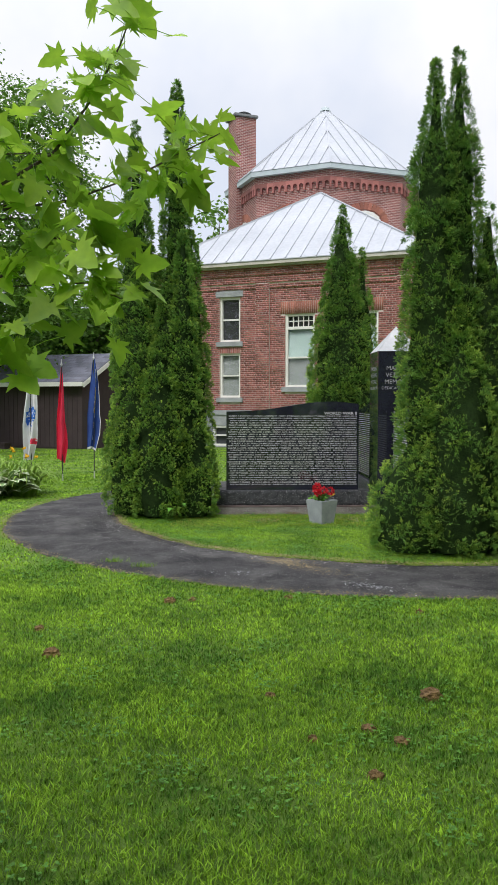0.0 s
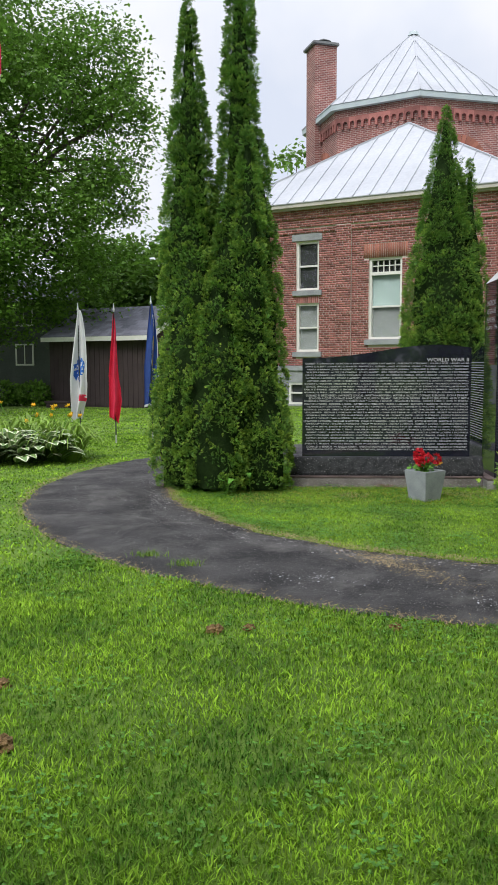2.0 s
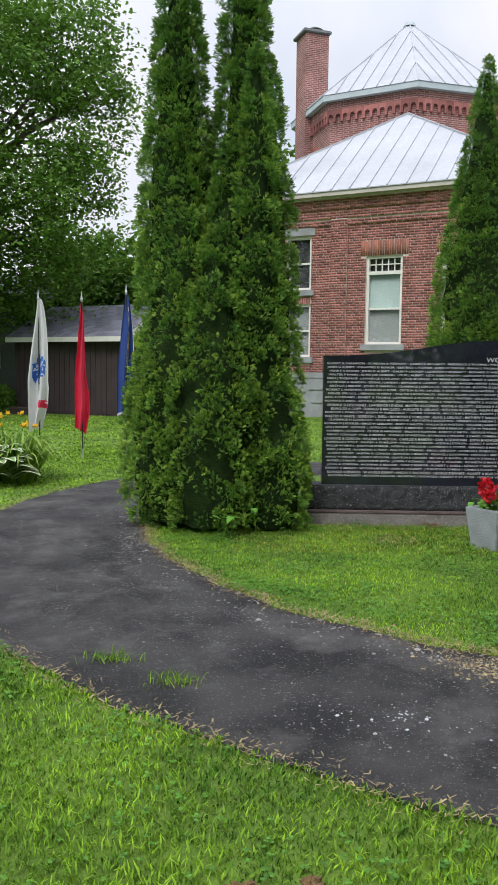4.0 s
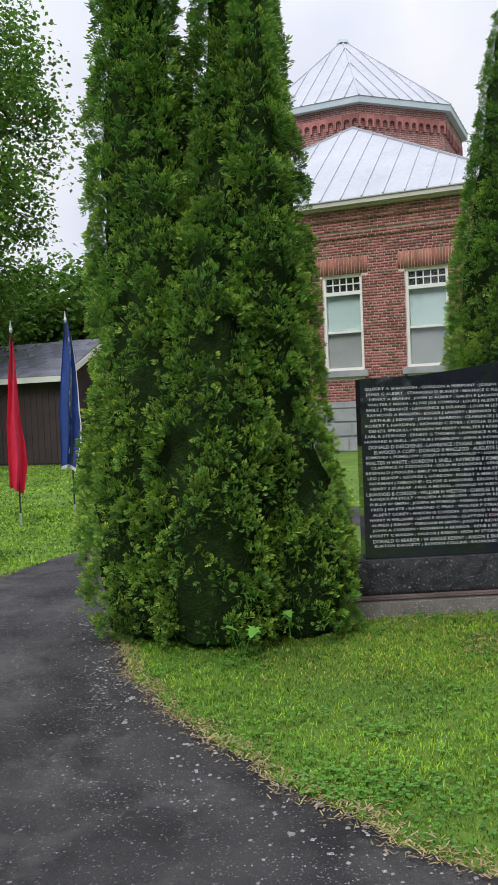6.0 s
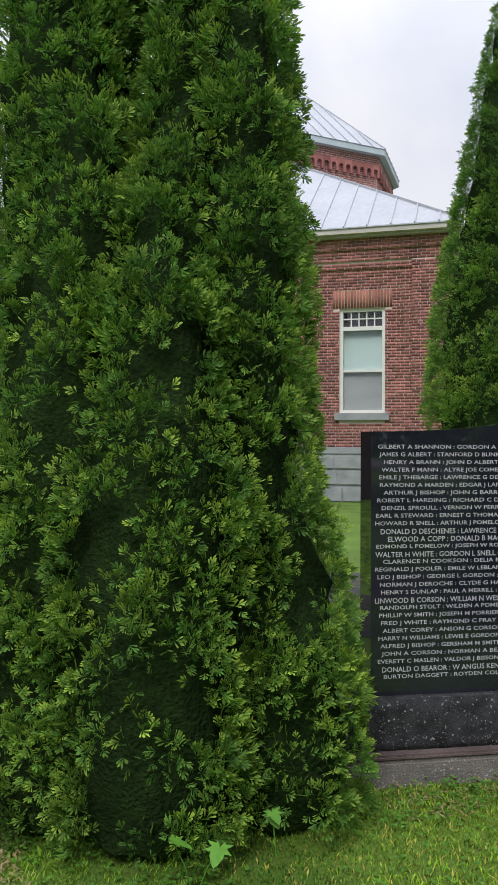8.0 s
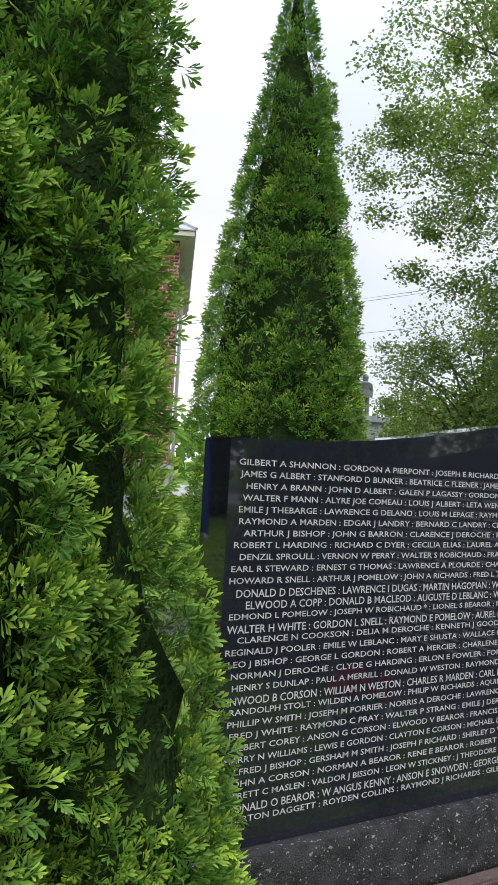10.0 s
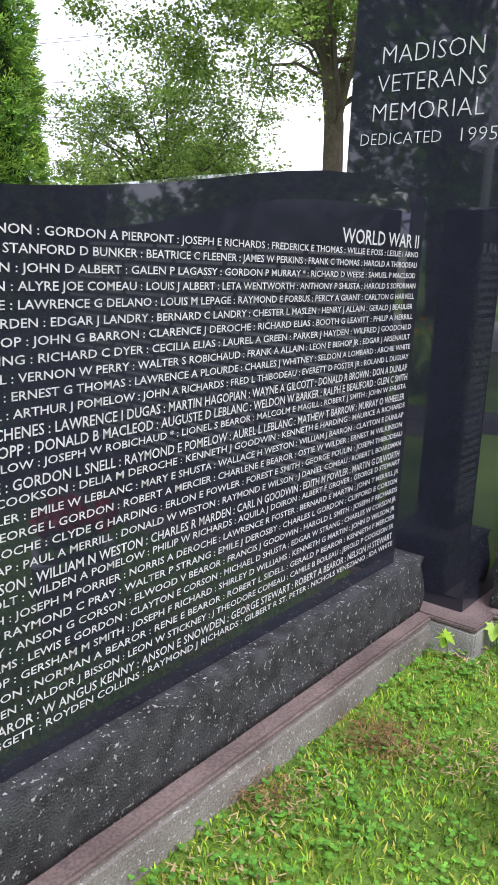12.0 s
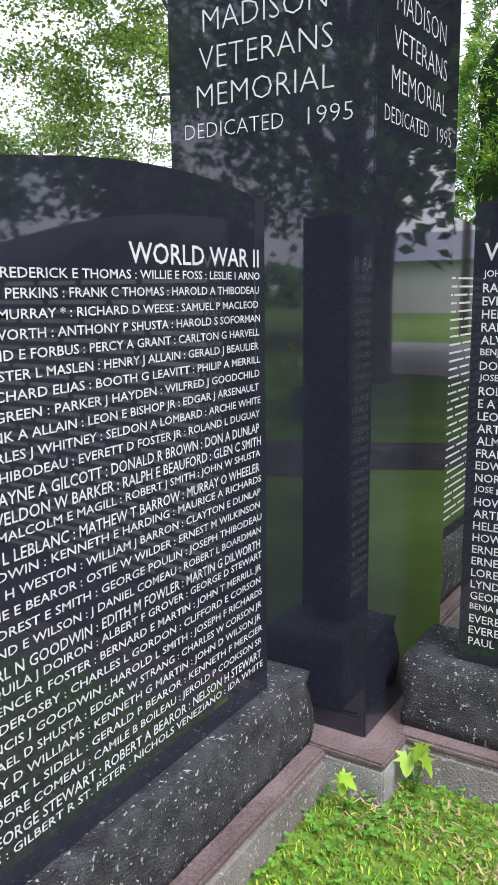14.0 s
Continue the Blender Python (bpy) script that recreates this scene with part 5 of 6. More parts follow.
ROUND, ROUND_F = blob_leaf()
g = np.random.default_rng(31)
n = 80
P = np.stack([g.normal(size=n) * 0.065, g.normal(size=n) * 0.065, g.uniform(0.29, 0.40, n)], 1)
D = P * (1, 1, 0) * 4 + g.normal(size=(n, 3)) * 0.5
v, f = scatter(ROUND, ROUND_F, P, frames_of(D, g.normal(size=n) * 0.5), g.uniform(0.035, 0.06, n))
tagged(part("leaves", mesh_from("leaves", v, f, M_CLOVER), None, pot, "round green geranium leaves"), kind="stuff")
for cx, cy, cz, cr in ((-0.07, 0.02, 0.48, 0.06), (-0.02, 0.07, 0.50, 0.055), (0.10, -0.06, 0.45, 0.05), (0.0, -0.02, 0.46, 0.045), (-0.11, -0.04, 0.43, 0.04)):
    bm = bmesh.new()
    tube(bm, [(cx * 0.3, cy * 0.3, 0.25), (cx * 0.8, cy * 0.8, 0.36), (cx, cy, cz)], [0.004, 0.003, 0.003], 5)
    part("stem", bm, M_CLOVER, pot)
    d = g.normal(size=(46, 3))
    d /= np.linalg.norm(d, axis=1)[:, None]
    v, f = scatter(ROUND, ROUND_F, np.array([cx, cy, cz]) + d * cr * 0.8, frames_of(d + g.normal(size=(46, 3)) * 0.6, g.random(46) * 6.28), np.full(46, 0.032))
    part("flower_head", mesh_from("flower_head", v, f, M_PETAL), None, pot, "red geranium flower head")
v, f = scatter(ROUND, ROUND_F, np.array([[0.12, -0.08, 0.40]]) + g.normal(size=(14, 3)) * 0.012, frames_of(g.normal(size=(14, 3)), g.random(14)), np.full(14, 0.022))
part("flower_head", mesh_from("flower_head", v, f, M_YELLOW), None, pot, "small yellow flower")


# ---------------------------------------------------------------- flower bed
def strap_leaf(k=5):
    """An arching blade along +x, one unit long."""
    v, f = [], []
    for i in range(k + 1):
        t = i / k
        w = 0.028 * (1 - t) ** 0.7 + 0.002
        z = 0.75 * math.sin(t * 2.0) * 0.9 - 0.25 * t * t
        x = 0.75 * t
        v += [(x, -w, z), (x, w, z)]
    for i in range(k):
        f += [(2 * i, 2 * i + 2, 2 * i + 3), (2 * i, 2 * i + 3, 2 * i + 1)]
    return np.array(v), np.array(f)


STRAP, STRAP_F = strap_leaf()


def flat_frames(yaw, tilt):
    c, s, ct, st = np.cos(yaw), np.sin(yaw), np.cos(tilt), np.sin(tilt)
    x = np.stack([c * ct, s * ct, st], 1)
    y = np.stack([-s, c, np.zeros_like(c)], 1)
    return np.stack([x, y, np.cross(x, y)], 2)


def daylily(x, y, seed, flowers):
    g = np.random.default_rng(seed)
    ob = thing("daylily", "clump of strap-leaved daylilies with orange-yellow flowers", "plant", Matrix.Translation((x, y, 0)), group="flower bed")
    n = 130
    a = g.random(n) * 6.28
    P = np.stack([np.cos(a), np.sin(a), np.zeros(n)], 1) * (g.random((n, 1)) ** 0.5) * 0.22
    v, f = scatter(STRAP, STRAP_F, P, flat_frames(a + g.normal(size=n) * 0.4, g.uniform(-0.1, 0.45, n)), g.uniform(0.55, 0.95, n))
    v[:, 2] = np.maximum(v[:, 2], 0.004)
    tagged(part("leaves", mesh_from("leaves", v, f, M_STRAP), None, ob, "arching yellow-green strap leaves"), kind="stuff")
    for _ in range(flowers):
        q = np.array([g.normal() * 0.28, g.normal() * 0.22, g.uniform(0.55, 0.85)])
        bm = bmesh.new()
        tube(bm, [q * (0.2, 0.2, 0), q * (0.7, 0.7, 0.6), q], [0.006, 0.005, 0.004], 5)
        part("stalk", bm, M_CLOVER, ob)
        d = g.normal(size=3) * 0.4 + np.array([0, -0.6, 0.5])
        aa = np.arange(6) * math.pi / 3
        dd = d / np.linalg.norm(d)
        s = np.cross(dd, (0, 0, 1.0))
        s /= np.linalg.norm(s)
        t = np.cross(dd, s)
        D = dd * 0.7 + np.cos(aa)[:, None] * s + np.sin(aa)[:, None] * t
        v, f = scatter(LEAF, LEAF_F, np.tile(q, (6, 1)), frames_of(D, aa), np.full(6, 0.06))
        part("flower", mesh_from("flower", v, f, M_YELLOW), None, ob, "orange-yellow trumpet flower")
    return ob


for i, (x, y, k) in enumerate(((-3.75, 15.2, 4), (-3.5, 14.95, 3), (-4.15, 15.45, 3), (-4.5, 15.0, 0), (-4.95, 15.0, 0), (-4.4, 15.9, 2), (-5.4, 15.2, 0), (-5.0, 15.8, 0))):
    daylily(x, y, 40 + i, k)


def hosta_leaf():
    """A broad arched leaf along +x; second mesh is its pale margin."""
    inner, edge, fi, fe = [], [], [], []
    k = 7
    for i in range(k + 1):
        t = i / k
        w = 0.30 * math.sin(math.pi * min(1, t * 0.93 + 0.05)) ** 0.8
        z = 0.38 * math.sin(t * 2.3) - 0.12 * t
        inner += [(t, -w * 0.6, z + 0.03 * w), (t, 0, z - 0.02), (t, w * 0.6, z + 0.03 * w)]
        edge += [(t, -w, z), (t, -w * 0.6, z + 0.03 * w + 0.001), (t, w * 0.6, z + 0.03 * w + 0.001), (t, w, z)]
    for i in range(k):
        a, b = 3 * i, 3 * i + 3
        for c in (0, 1):
            fi += [(a + c, b + c, b + c + 1), (a + c, b + c + 1, a + c + 1)]
        a, b = 4 * i, 4 * i + 4
        for c in (0, 2):
            fe += [(a + c, b + c, b + c + 1), (a + c, b + c + 1, a + c + 1)]
    return np.array(inner), np.array(fi), np.array(edge), np.array(fe)


HI, HIF, HE, HEF = hosta_leaf()


def hosta(x, y, seed, r=0.3):
    g = np.random.default_rng(seed)
    ob = thing("hosta", "low hosta clump with cream-edged leaves", "plant", Matrix.Translation((x, y, 0)), group="flower bed")
    n = 46
    a = g.random(n) * 6.28
    lift = g.random(n)
    P = np.stack([np.cos(a) * 0.1, np.sin(a) * 0.1, 0.06 + 0.34 * lift], 1) * np.array([1, 1, 1.0]) + np.stack([np.cos(a), np.sin(a), np.zeros(n)], 1) * ((1 - lift) * r * 0.7)[:, None]
    F = flat_frames(a, 0.2 * lift - 0.05)
    S = g.uniform(0.24, 0.36, n)
    v, f = scatter(HI, HIF, P, F, S)
    tagged(part("leaves", mesh_from("leaves", v, f, M_HOSTA, True), None, ob), kind="stuff")
    v, f = scatter(HE, HEF, P, F, S)
    tagged(part("leaf_margin", mesh_from("leaf_margin", v, f, M_HOSTAEDGE, True), None, ob, "cream leaf margins"), kind="stuff")


for i, (x, y) in enumerate(((-3.75, 14.55), (-4.2, 14.4), (-4.65, 14.35), (-4.0, 14.85), (-5.1, 14.4))):
    hosta(x, y, 60 + i)

# ---------------------------------------------------------------- across the street
statue = thing("statue", "grey weathered bronze statue standing on a pale pedestal", "statue", Matrix.Translation((19.2, 36.2, 0)))
bm = bmesh.new()
for x in (-0.14, 0.14):
    tube(bm, [(x, 0, 3.66), (x * 0.9, 0, 4.1), (x * 0.7, 0, 4.55)], [0.09, 0.09, 0.12], 8)
tube(bm, [(0, 0, 4.45), (0, 0, 4.75), (0, 0, 5.0), (0, 0, 5.08)], [0.22, 0.2, 0.25, 0.1], 10)
tube(bm, [(0, 0, 5.05), (0, 0, 5.12), (0, 0, 5.25), (0, 0, 5.36)], [0.07, 0.11, 0.13, 0.05], 8)
for x in (-0.27, 0.27):
    tube(bm, [(x, 0, 4.98), (x * 1.2, -0.03, 4.7), (x * 0.9, -0.12, 4.45)], [0.08, 0.07, 0.05], 6)
part("figure", bm, M_BRONZE, statue)
bm = bmesh.new()
box(bm, (-0.9, -0.9, -0.2), (0.9, 0.9, 0.7), bevel=0.03)
box(bm, (-0.6, -0.6, 0.7), (0.6, 0.6, 3.4), bevel=0.02)
box(bm, (-0.75, -0.75, 3.4), (0.75, 0.75, 3.66), bevel=0.03)
part("pedestal", bm, M_GRANITE, statue)
far_house = thing("house", "pale clapboard house across the street", "house", pose(46, 8, 0, 0, 0, 0))
part("wall", boxed((0, -24, -0.1), (8, 0, 3.0)), M_PALEWALL, far_house)
bm = bmesh.new()
prism(bm, [(-0.4, 2.95), (8.4, 2.95), (4, 4.8)], -24.4, 0.4)
part("roof", bm, M_SHINGLE, far_house)
for y in (-21.5, -16.5, -8.0, -3.5):
    bm = bmesh.new()
    for a, b in (((-0.06, y, 1.1), (0.02, y + 0.08, 2.7)), ((-0.06, y + 1.12, 1.1), (0.02, y + 1.2, 2.7)), ((-0.06, y + 0.08, 1.1), (0.02, y + 1.12, 1.18)), ((-0.06, y + 0.08, 2.62), (0.02, y + 1.12, 2.7)), ((-0.05, y + 0.08, 1.86), (0.01, y + 1.12, 1.92))):
        box(bm, a, b)
    w = part("window", bm, M_PAINT, far_house, "white-framed window")
    part("pane", boxed((-0.03, y + 0.08, 1.18), (-0.01, y + 1.12, 2.62)), M_DARKROOM, w)
pole = thing("utility_pole", "weathered wooden utility pole carrying street cables", "utility pole", Matrix.Translation((12.5, 62.0, 0)))
bm = bmesh.new()
tube(bm, [(0, 0, -0.3), (0, 0, 9.2)], [0.15, 0.1], 10)
part("pole", bm, M_BARK, pole)
part("crossarm", boxed((-0.06, -1.0, 8.5), (0.06, 1.0, 8.62)), M_BARK, pole)
pole_b = copy_thing(pole, Matrix.Translation((24.8, 6.0, 0)))
for z, dy in ((8.7, -0.9), (8.7, 0.9), (7.4, 0.0), (6.8, 0.0), (6.3, 0.05)):
    for (xa, ya), (xb, yb) in (((12.5, 62), (24.8, 6)), ((24.8, 6), (30, -40))):
        bm = bmesh.new()
        pts = [(xa + (xb - xa) * t, ya + (yb - ya) * t + dy, z - 2.4 * t * (1 - t)) for t in (k / 10 for k in range(11))]
        tube(bm, pts, [0.010] * 11, 5)
        ob = new("street_cable", finish("street_cable", bm, M_WIRE))
        tagged(ob, "grey overhead street cable hung from pole to pole", "cable", group="street cables")


# far belt of trees all round, so that the view closes above the lawn
def far_belt():
    g = np.random.default_rng(77)
    n = 13000
    a = g.random(n) * 2 * np.pi
    r = g.uniform(58, 72, n)
    hgt = 5.0 + 1.0 * np.sin(a * 9) + 0.8 * np.sin(a * 23 + 1)
    P = np.stack([CX + r * np.cos(a), CY + r * np.sin(a), g.random(n) ** 0.8 * hgt], 1)
    v, f = scatter(LEAF, LEAF_F, P, frames_of(g.normal(size=(n, 3)), g.random(n) * 6.28), g.uniform(0.8, 1.4, n))
    return tagged(new("far_woods", mesh_from("far_woods", v, f, M_LEAF)), "belt of distant leafy trees", "trees", kind="stuff")


far_belt()


# low shrubs in the shade by the house
def shrub(x, y, r, h, seed):
    g = np.random.default_rng(seed)
    ob = thing("shrub", "shaded green shrub by the house", "shrub", Matrix.Translation((x, y, 0)), group="shrubs by the house")
    n = 900
    d = g.normal(size=(n, 3))
    d /= np.linalg.norm(d, axis=1)[:, None]
    P = d * np.array([r, r, h * 0.5]) * g.uniform(0.5, 1, (n, 1)) + np.array([0, 0, h * 0.5])
    v, f = scatter(LEAF, LEAF_F, P, frames_of(d + g.normal(size=(n, 3)) * 0.6, g.random(n) * 6.28), g.uniform(0.12, 0.2, n))
    tagged(part("foliage", mesh_from("foliage", v, f, M_LEAF), None, ob), kind="stuff")
    for k in range(5):
        bm = bmesh.new()
        q = g.normal(size=2) * r * 0.5
        tube(bm, [(q[0] * 0.2, q[1] * 0.2, -0.05), (q[0], q[1], h * 0.7)], [0.02, 0.008], 5)
        part("stem", bm, M_BARK, ob)


for i, (x, y, r, h) in enumerate(((-9.3, 31.2, 0.8, 0.8), (-10.6, 31.0, 1.0, 0.9), (-12.0, 31.5, 1.2, 1.0), (-13.8, 31.5, 1.3, 1.2), (-15.6, 31.0, 1.3, 1.2), (-8.3, 33.5, 0.9, 1.3))):
    shrub(x, y, r, h, 90 + i)

# ---------------------------------------------------------------- young maple overhead
MAPLE_R = ((180, 0.05), (200, 0.32), (215, 0.5), (226, 0.34), (240, 0.5), (252, 0.78), (262, 0.62), (272, 0.42), (284, 0.55), (296, 0.95), (300, 0.72), (312, 0.52), (325, 0.7), (338, 0.78), (346, 0.92), (360, 1.12))
half_pts = [(0.42 + r * 0.9 * math.cos(radians(a)), r * 0.9 * math.sin(radians(a))) for a, r in MAPLE_R]
outline = half_pts + [(x, -y) for x, y in half_pts[-2:0:-1]]
MV = np.array([(0.42, 0, 0)] + [(x, y, 0.16 * abs(y) - 0.12 * x * x) for x, y in outline])
MF = np.array([(0, i, i % (len(outline)) + 1) for i in range(1, len(outline) + 1)])


def young_maple():
    g = np.random.default_rng(5)
    ob = thing("young_maple", "young maple with bright lobed leaves on drooping twigs", "tree", Matrix.Translation((-3.03, 2.00, 0)))
    o = np.array([-3.03, 2.00, 0])
    bm = bmesh.new()
    tube(bm, [(0, 0, -0.2), (0.02, 0, 1.2), (0.05, 0.05, 2.6), (0.0, 0.1, 4.2)], [0.06, 0.05, 0.035, 0.01], 10)
    part("trunk", bm, M_BARK, ob)
    twigs = [
        [(-2.97, 2.04, 1.71), (-1.72, 3.01, 2.15), (-1.00, 3.33, 2.32), (-0.59, 3.45, 2.41), (-0.33, 3.45, 2.51), (-0.16, 3.45, 2.60), (-0.02, 3.45, 2.67)],
        [(-1.00, 3.33, 2.32), (-0.65, 3.45, 2.58), (-0.49, 3.48, 2.82), (-0.40, 3.45, 2.98), (-0.34, 3.45, 3.14)],
        [(-2.97, 2.04, 1.57), (-1.58, 3.01, 1.93), (-0.88, 3.38, 2.08), (-0.53, 3.45, 2.11), (-0.40, 3.45, 2.05)],
        [(-1.58, 3.01, 1.89), (-1.00, 3.23, 1.92), (-0.76, 3.33, 1.83)],
        [(-2.97, 2.04, 2.58), (-1.72, 2.87, 2.87), (-1.07, 3.16, 3.19), (-0.82, 3.30, 3.22)],
        [(-1.72, 3.01, 2.12), (-1.14, 3.33, 2.44), (-0.82, 3.39, 2.56), (-0.65, 3.45, 2.58)],
        [(-0.88, 3.38, 2.08), (-0.65, 3.42, 2.27), (-0.49, 3.45, 2.24)],
    ]
    counts = (62, 46, 66, 52, 14, 56, 46)
    P, D, S = [], [], []
    for pts, k in zip(twigs, counts):
        q = [np.array(p) - o for p in pts]
        bm = bmesh.new()
        tube(bm, q, list(np.linspace(0.008, 0.002, len(q))), 6)
        tw = part("twig", bm, M_BARK, ob)
        for _ in range(k):
            t = (0.3 + 0.7 * g.random()) * (len(q) - 1)
            i = min(int(t), len(q) - 2)
            c = q[i] + (q[i + 1] - q[i]) * (t - i)
            off = g.normal(size=3) * np.array([0.065, 0.1, 0.065])
            P.append(c + off)
            d = off * 4 + g.normal(size=3) * np.array([0.6, 0.5, 0.3]) + np.array([0.35, -0.15, -0.35])
            D.append(d)
            S.append(g.uniform(0.065, 0.112))
            pet = bmesh.new()
            tube(pet, [c, c + off * 0.6 + np.array([0, 0, 0.01]), c + off], [0.0016] * 3, 4)
            part("petiole", pet, M_YOUNG, tw)
    P, D, S = np.array(P), np.array(D), np.array(S)
    turns = frames_of(D, g.normal(size=len(P)) * 0.8)
    for k in range(len(P)):
        v, f = scatter(MV - MV[1], MF, P[k:k + 1], turns[k:k + 1], S[k:k + 1])
        part("leaf", mesh_from("leaf", v, f, M_YOUNG), None, ob)


young_maple()

# ---------------------------------------------------------------- lawn details
GRASS_V = np.array([(0, 0, 0), (0.2, -0.5, 0.6), (0.2, 0.5, 0.6), (0.62, 0, 1.0)])
GRASS_F = np.array([(0, 1, 2), (1, 3, 2)])


def on_lawn(x, y):
    """True where grass grows: off the path, the memorial's footings and the road."""
    dx, dy = x - CX, y - CY
    r, a = np.hypot(dx, dy), np.arctan2(dy, dx)
    table = np.linspace(-np.pi, np.pi, 361)
    lo = np.interp(a, table, [r_in(t) for t in table])
    hi = np.interp(a, table, [r_out(t) for t in table])
    ok = (r < lo + 0.015) | (r > hi - 0.015)
    ok &= ~((np.abs(y - WY) < 0.2) & (x > CX - 2.81) & (x < CX + 2.81))
    ok &= ~((np.abs(x - SX) < 0.2) & (np.abs(y - CY) < 2.85))
    ok &= ~((np.abs(x - CX) < 0.435) & (np.abs(y - CY - 0.025) < 0.435))
    return ok


def grass(name, x0, x1, y0, y1, count, length, width, seed, blade=None, thin=0.0):
    g = np.random.default_rng(seed)
    x, y = g.uniform(x0, x1, count), g.uniform(y0, y1, count)
    ok = on_lawn(x, y)
    if thin:
        rim = np.minimum.reduce([x - x0, x1 - x, y - y0, y1 - y]) / thin
        ok &= g.random(count) < rim
    x, y = x[ok], y[ok]
    n = len(x)
    tall = 0.55 + 0.9 * np.array([0.5 + 0.5 * noise.noise((a * 1.7, b * 1.7, 0)) for a, b in zip(x, y)])
    yaw = g.random(n) * 2 * np.pi
    L = length * tall * g.uniform(0.6, 1.25, n)
    tilt = g.uniform(0.3, 2.0, n)
    c, s = np.cos(yaw), np.sin(yaw)
    ax = np.stack([c, s, np.zeros(n)], 1) * (L * tilt)[:, None]
    ay = np.stack([-s, c, np.zeros(n)], 1) * (width * g.uniform(0.7, 1.4, n))[:, None]
    az = np.tile([0, 0, 1.0], (n, 1)) * L[:, None]
    v = GRASS_V[None, :, 0:1] * ax[:, None] + GRASS_V[None, :, 1:2] * ay[:, None] + GRASS_V[None, :, 2:3] * az[:, None]
    v += np.stack([x, y, np.full(n, -0.003)], 1)[:, None]
    f = GRASS_F[None] + (np.arange(n) * 4)[:, None, None]
    ob = new(name, mesh_from(name, v.reshape(-1, 3), f.reshape(-1, 3), blade or M_BLADE))
    return tagged(ob, "mown green lawn grass blades", "grass", kind="stuff")


grass("grass", -2.1, 2.3, 2.0, 5.7, 165000, 0.032, 0.005, 1, thin=0.7)
grass("grass", -3.2, 3.6, 4.6, 8.8, 190000, 0.031, 0.0062, 2, thin=0.8)
grass("grass", -1.8, 2.9, 8.4, 12.5, 120000, 0.023, 0.0046, 3)
grass("grass", -0.7, 2.5, 11.2, 12.45, 6000, 0.021, 0.006, 6, M_BLADEDRY)
grass("grass", -6.5, -1.2, 7.0, 20.0, 62000, 0.026, 0.016, 4, thin=1.0)
grass("grass", -9.5, 2.0, 16.0, 30.0, 36000, 0.03, 0.03, 5, thin=1.5)


def clover(name, spots, seed):
    g = np.random.default_rng(seed)
    P = []
    for x, y, r, n in spots:
        q = g.normal(size=(n, 2)) * r * 0.5
        P.append(np.stack([x + q[:, 0], y + q[:, 1], g.uniform(0.012, 0.045, n)], 1))
    P = np.concatenate(P)
    P = P[on_lawn(P[:, 0], P[:, 1])]
    n = len(P)
    base = g.random(n) * 6.28
    V, F = [], []
    off = 0
    for k in range(3):
        v, f = scatter(ROUND, ROUND_F, P, flat_frames(base + k * 2.09, g.uniform(-0.2, 0.35, n)), g.uniform(0.008, 0.016, n))
        V.append(v), F.append(f + off)
        off += len(v)
    return tagged(new(name, mesh_from(name, np.concatenate(V), np.concatenate(F), M_CLOVER)), "white clover growing through the lawn", "clover", kind="stuff")


spots = []
g = np.random.default_rng(8)
for _ in range(70):
    a = math.radians(g.uniform(-178, -95))
    r = r_in(a) - abs(g.normal()) * 0.35
    spots.append((CX + r * math.cos(a), CY + r * math.sin(a), g.uniform(0.12, 0.3), 42))
for _ in range(50):
    a = math.radians(g.uniform(-178, -85))
    r = r_out(a) + abs(g.normal()) * 0.5
    spots.append((CX + r * math.cos(a), CY + r * math.sin(a), g.uniform(0.15, 0.4), 38))
for x in np.arange(-0.3, 2.5, 0.12):
    spots.append((x, 12.3 - abs(g.normal()) * 0.12, 0.16, 26))
for y in np.arange(10.8, 12.2, 0.12):
    spots.append((2.3 - abs(g.normal()) * 0.1, y, 0.16, 16))
for _ in range(40):
    spots.append((g.uniform(0, 2.2), g.uniform(10.6, 12.2), 0.3, 40))
for _ in range(46):
    spots.append((g.uniform(-1.5, 1.7), g.uniform(2.4, 6.6), g.uniform(0.12, 0.35), 40))
clover("clover", spots, 9)

# dry, brown edge along the path and in patches
g = np.random.default_rng(12)
n = 9500
a = np.radians(g.uniform(-200, -80, n))
inner = g.random(n) < 0.65
rr = np.array([r_in(t) if i else r_out(t) for t, i in zip(a, inner)]) + g.normal(size=n) * 0.045
x, y = CX + rr * np.cos(a), CY + rr * np.sin(a)
px, py = g.uniform(-0.3, 2.3, 3500), g.uniform(11.5, 12.35, 3500)
keep = np.array([noise.noise((u * 2.4, w * 2.4, 4)) > 0.05 for u, w in zip(px, py)])
x, y = np.concatenate([x, px[keep]]), np.concatenate([y, py[keep]])
n = len(x)
yaw = g.random(n) * 6.28
v = np.stack([np.cos(yaw), np.sin(yaw)], 1)
w = np.stack([-v[:, 1], v[:, 0]], 1)
ln, wd = g.uniform(0.008, 0.032, n), g.uniform(0.001, 0.0032, n)
z0 = g.uniform(0.012, 0.036, n)
quad = []
for sa, sb in ((0, -1), (1, -1), (1, 1), (0, 1)):
    quad.append(np.stack([x + v[:, 0] * ln * sa + w[:, 0] * wd * sb, y + v[:, 1] * ln * sa + w[:, 1] * wd * sb, z0 + 0.006 * sa], 1))
V = np.stack(quad, 1).reshape(-1, 3)
tagged(new("dry_clippings", mesh_from("dry_clippings", V, np.arange(n * 4).reshape(-1, 4), M_DRY)), "dry brown clippings along the path's edge", "clippings", kind="stuff")


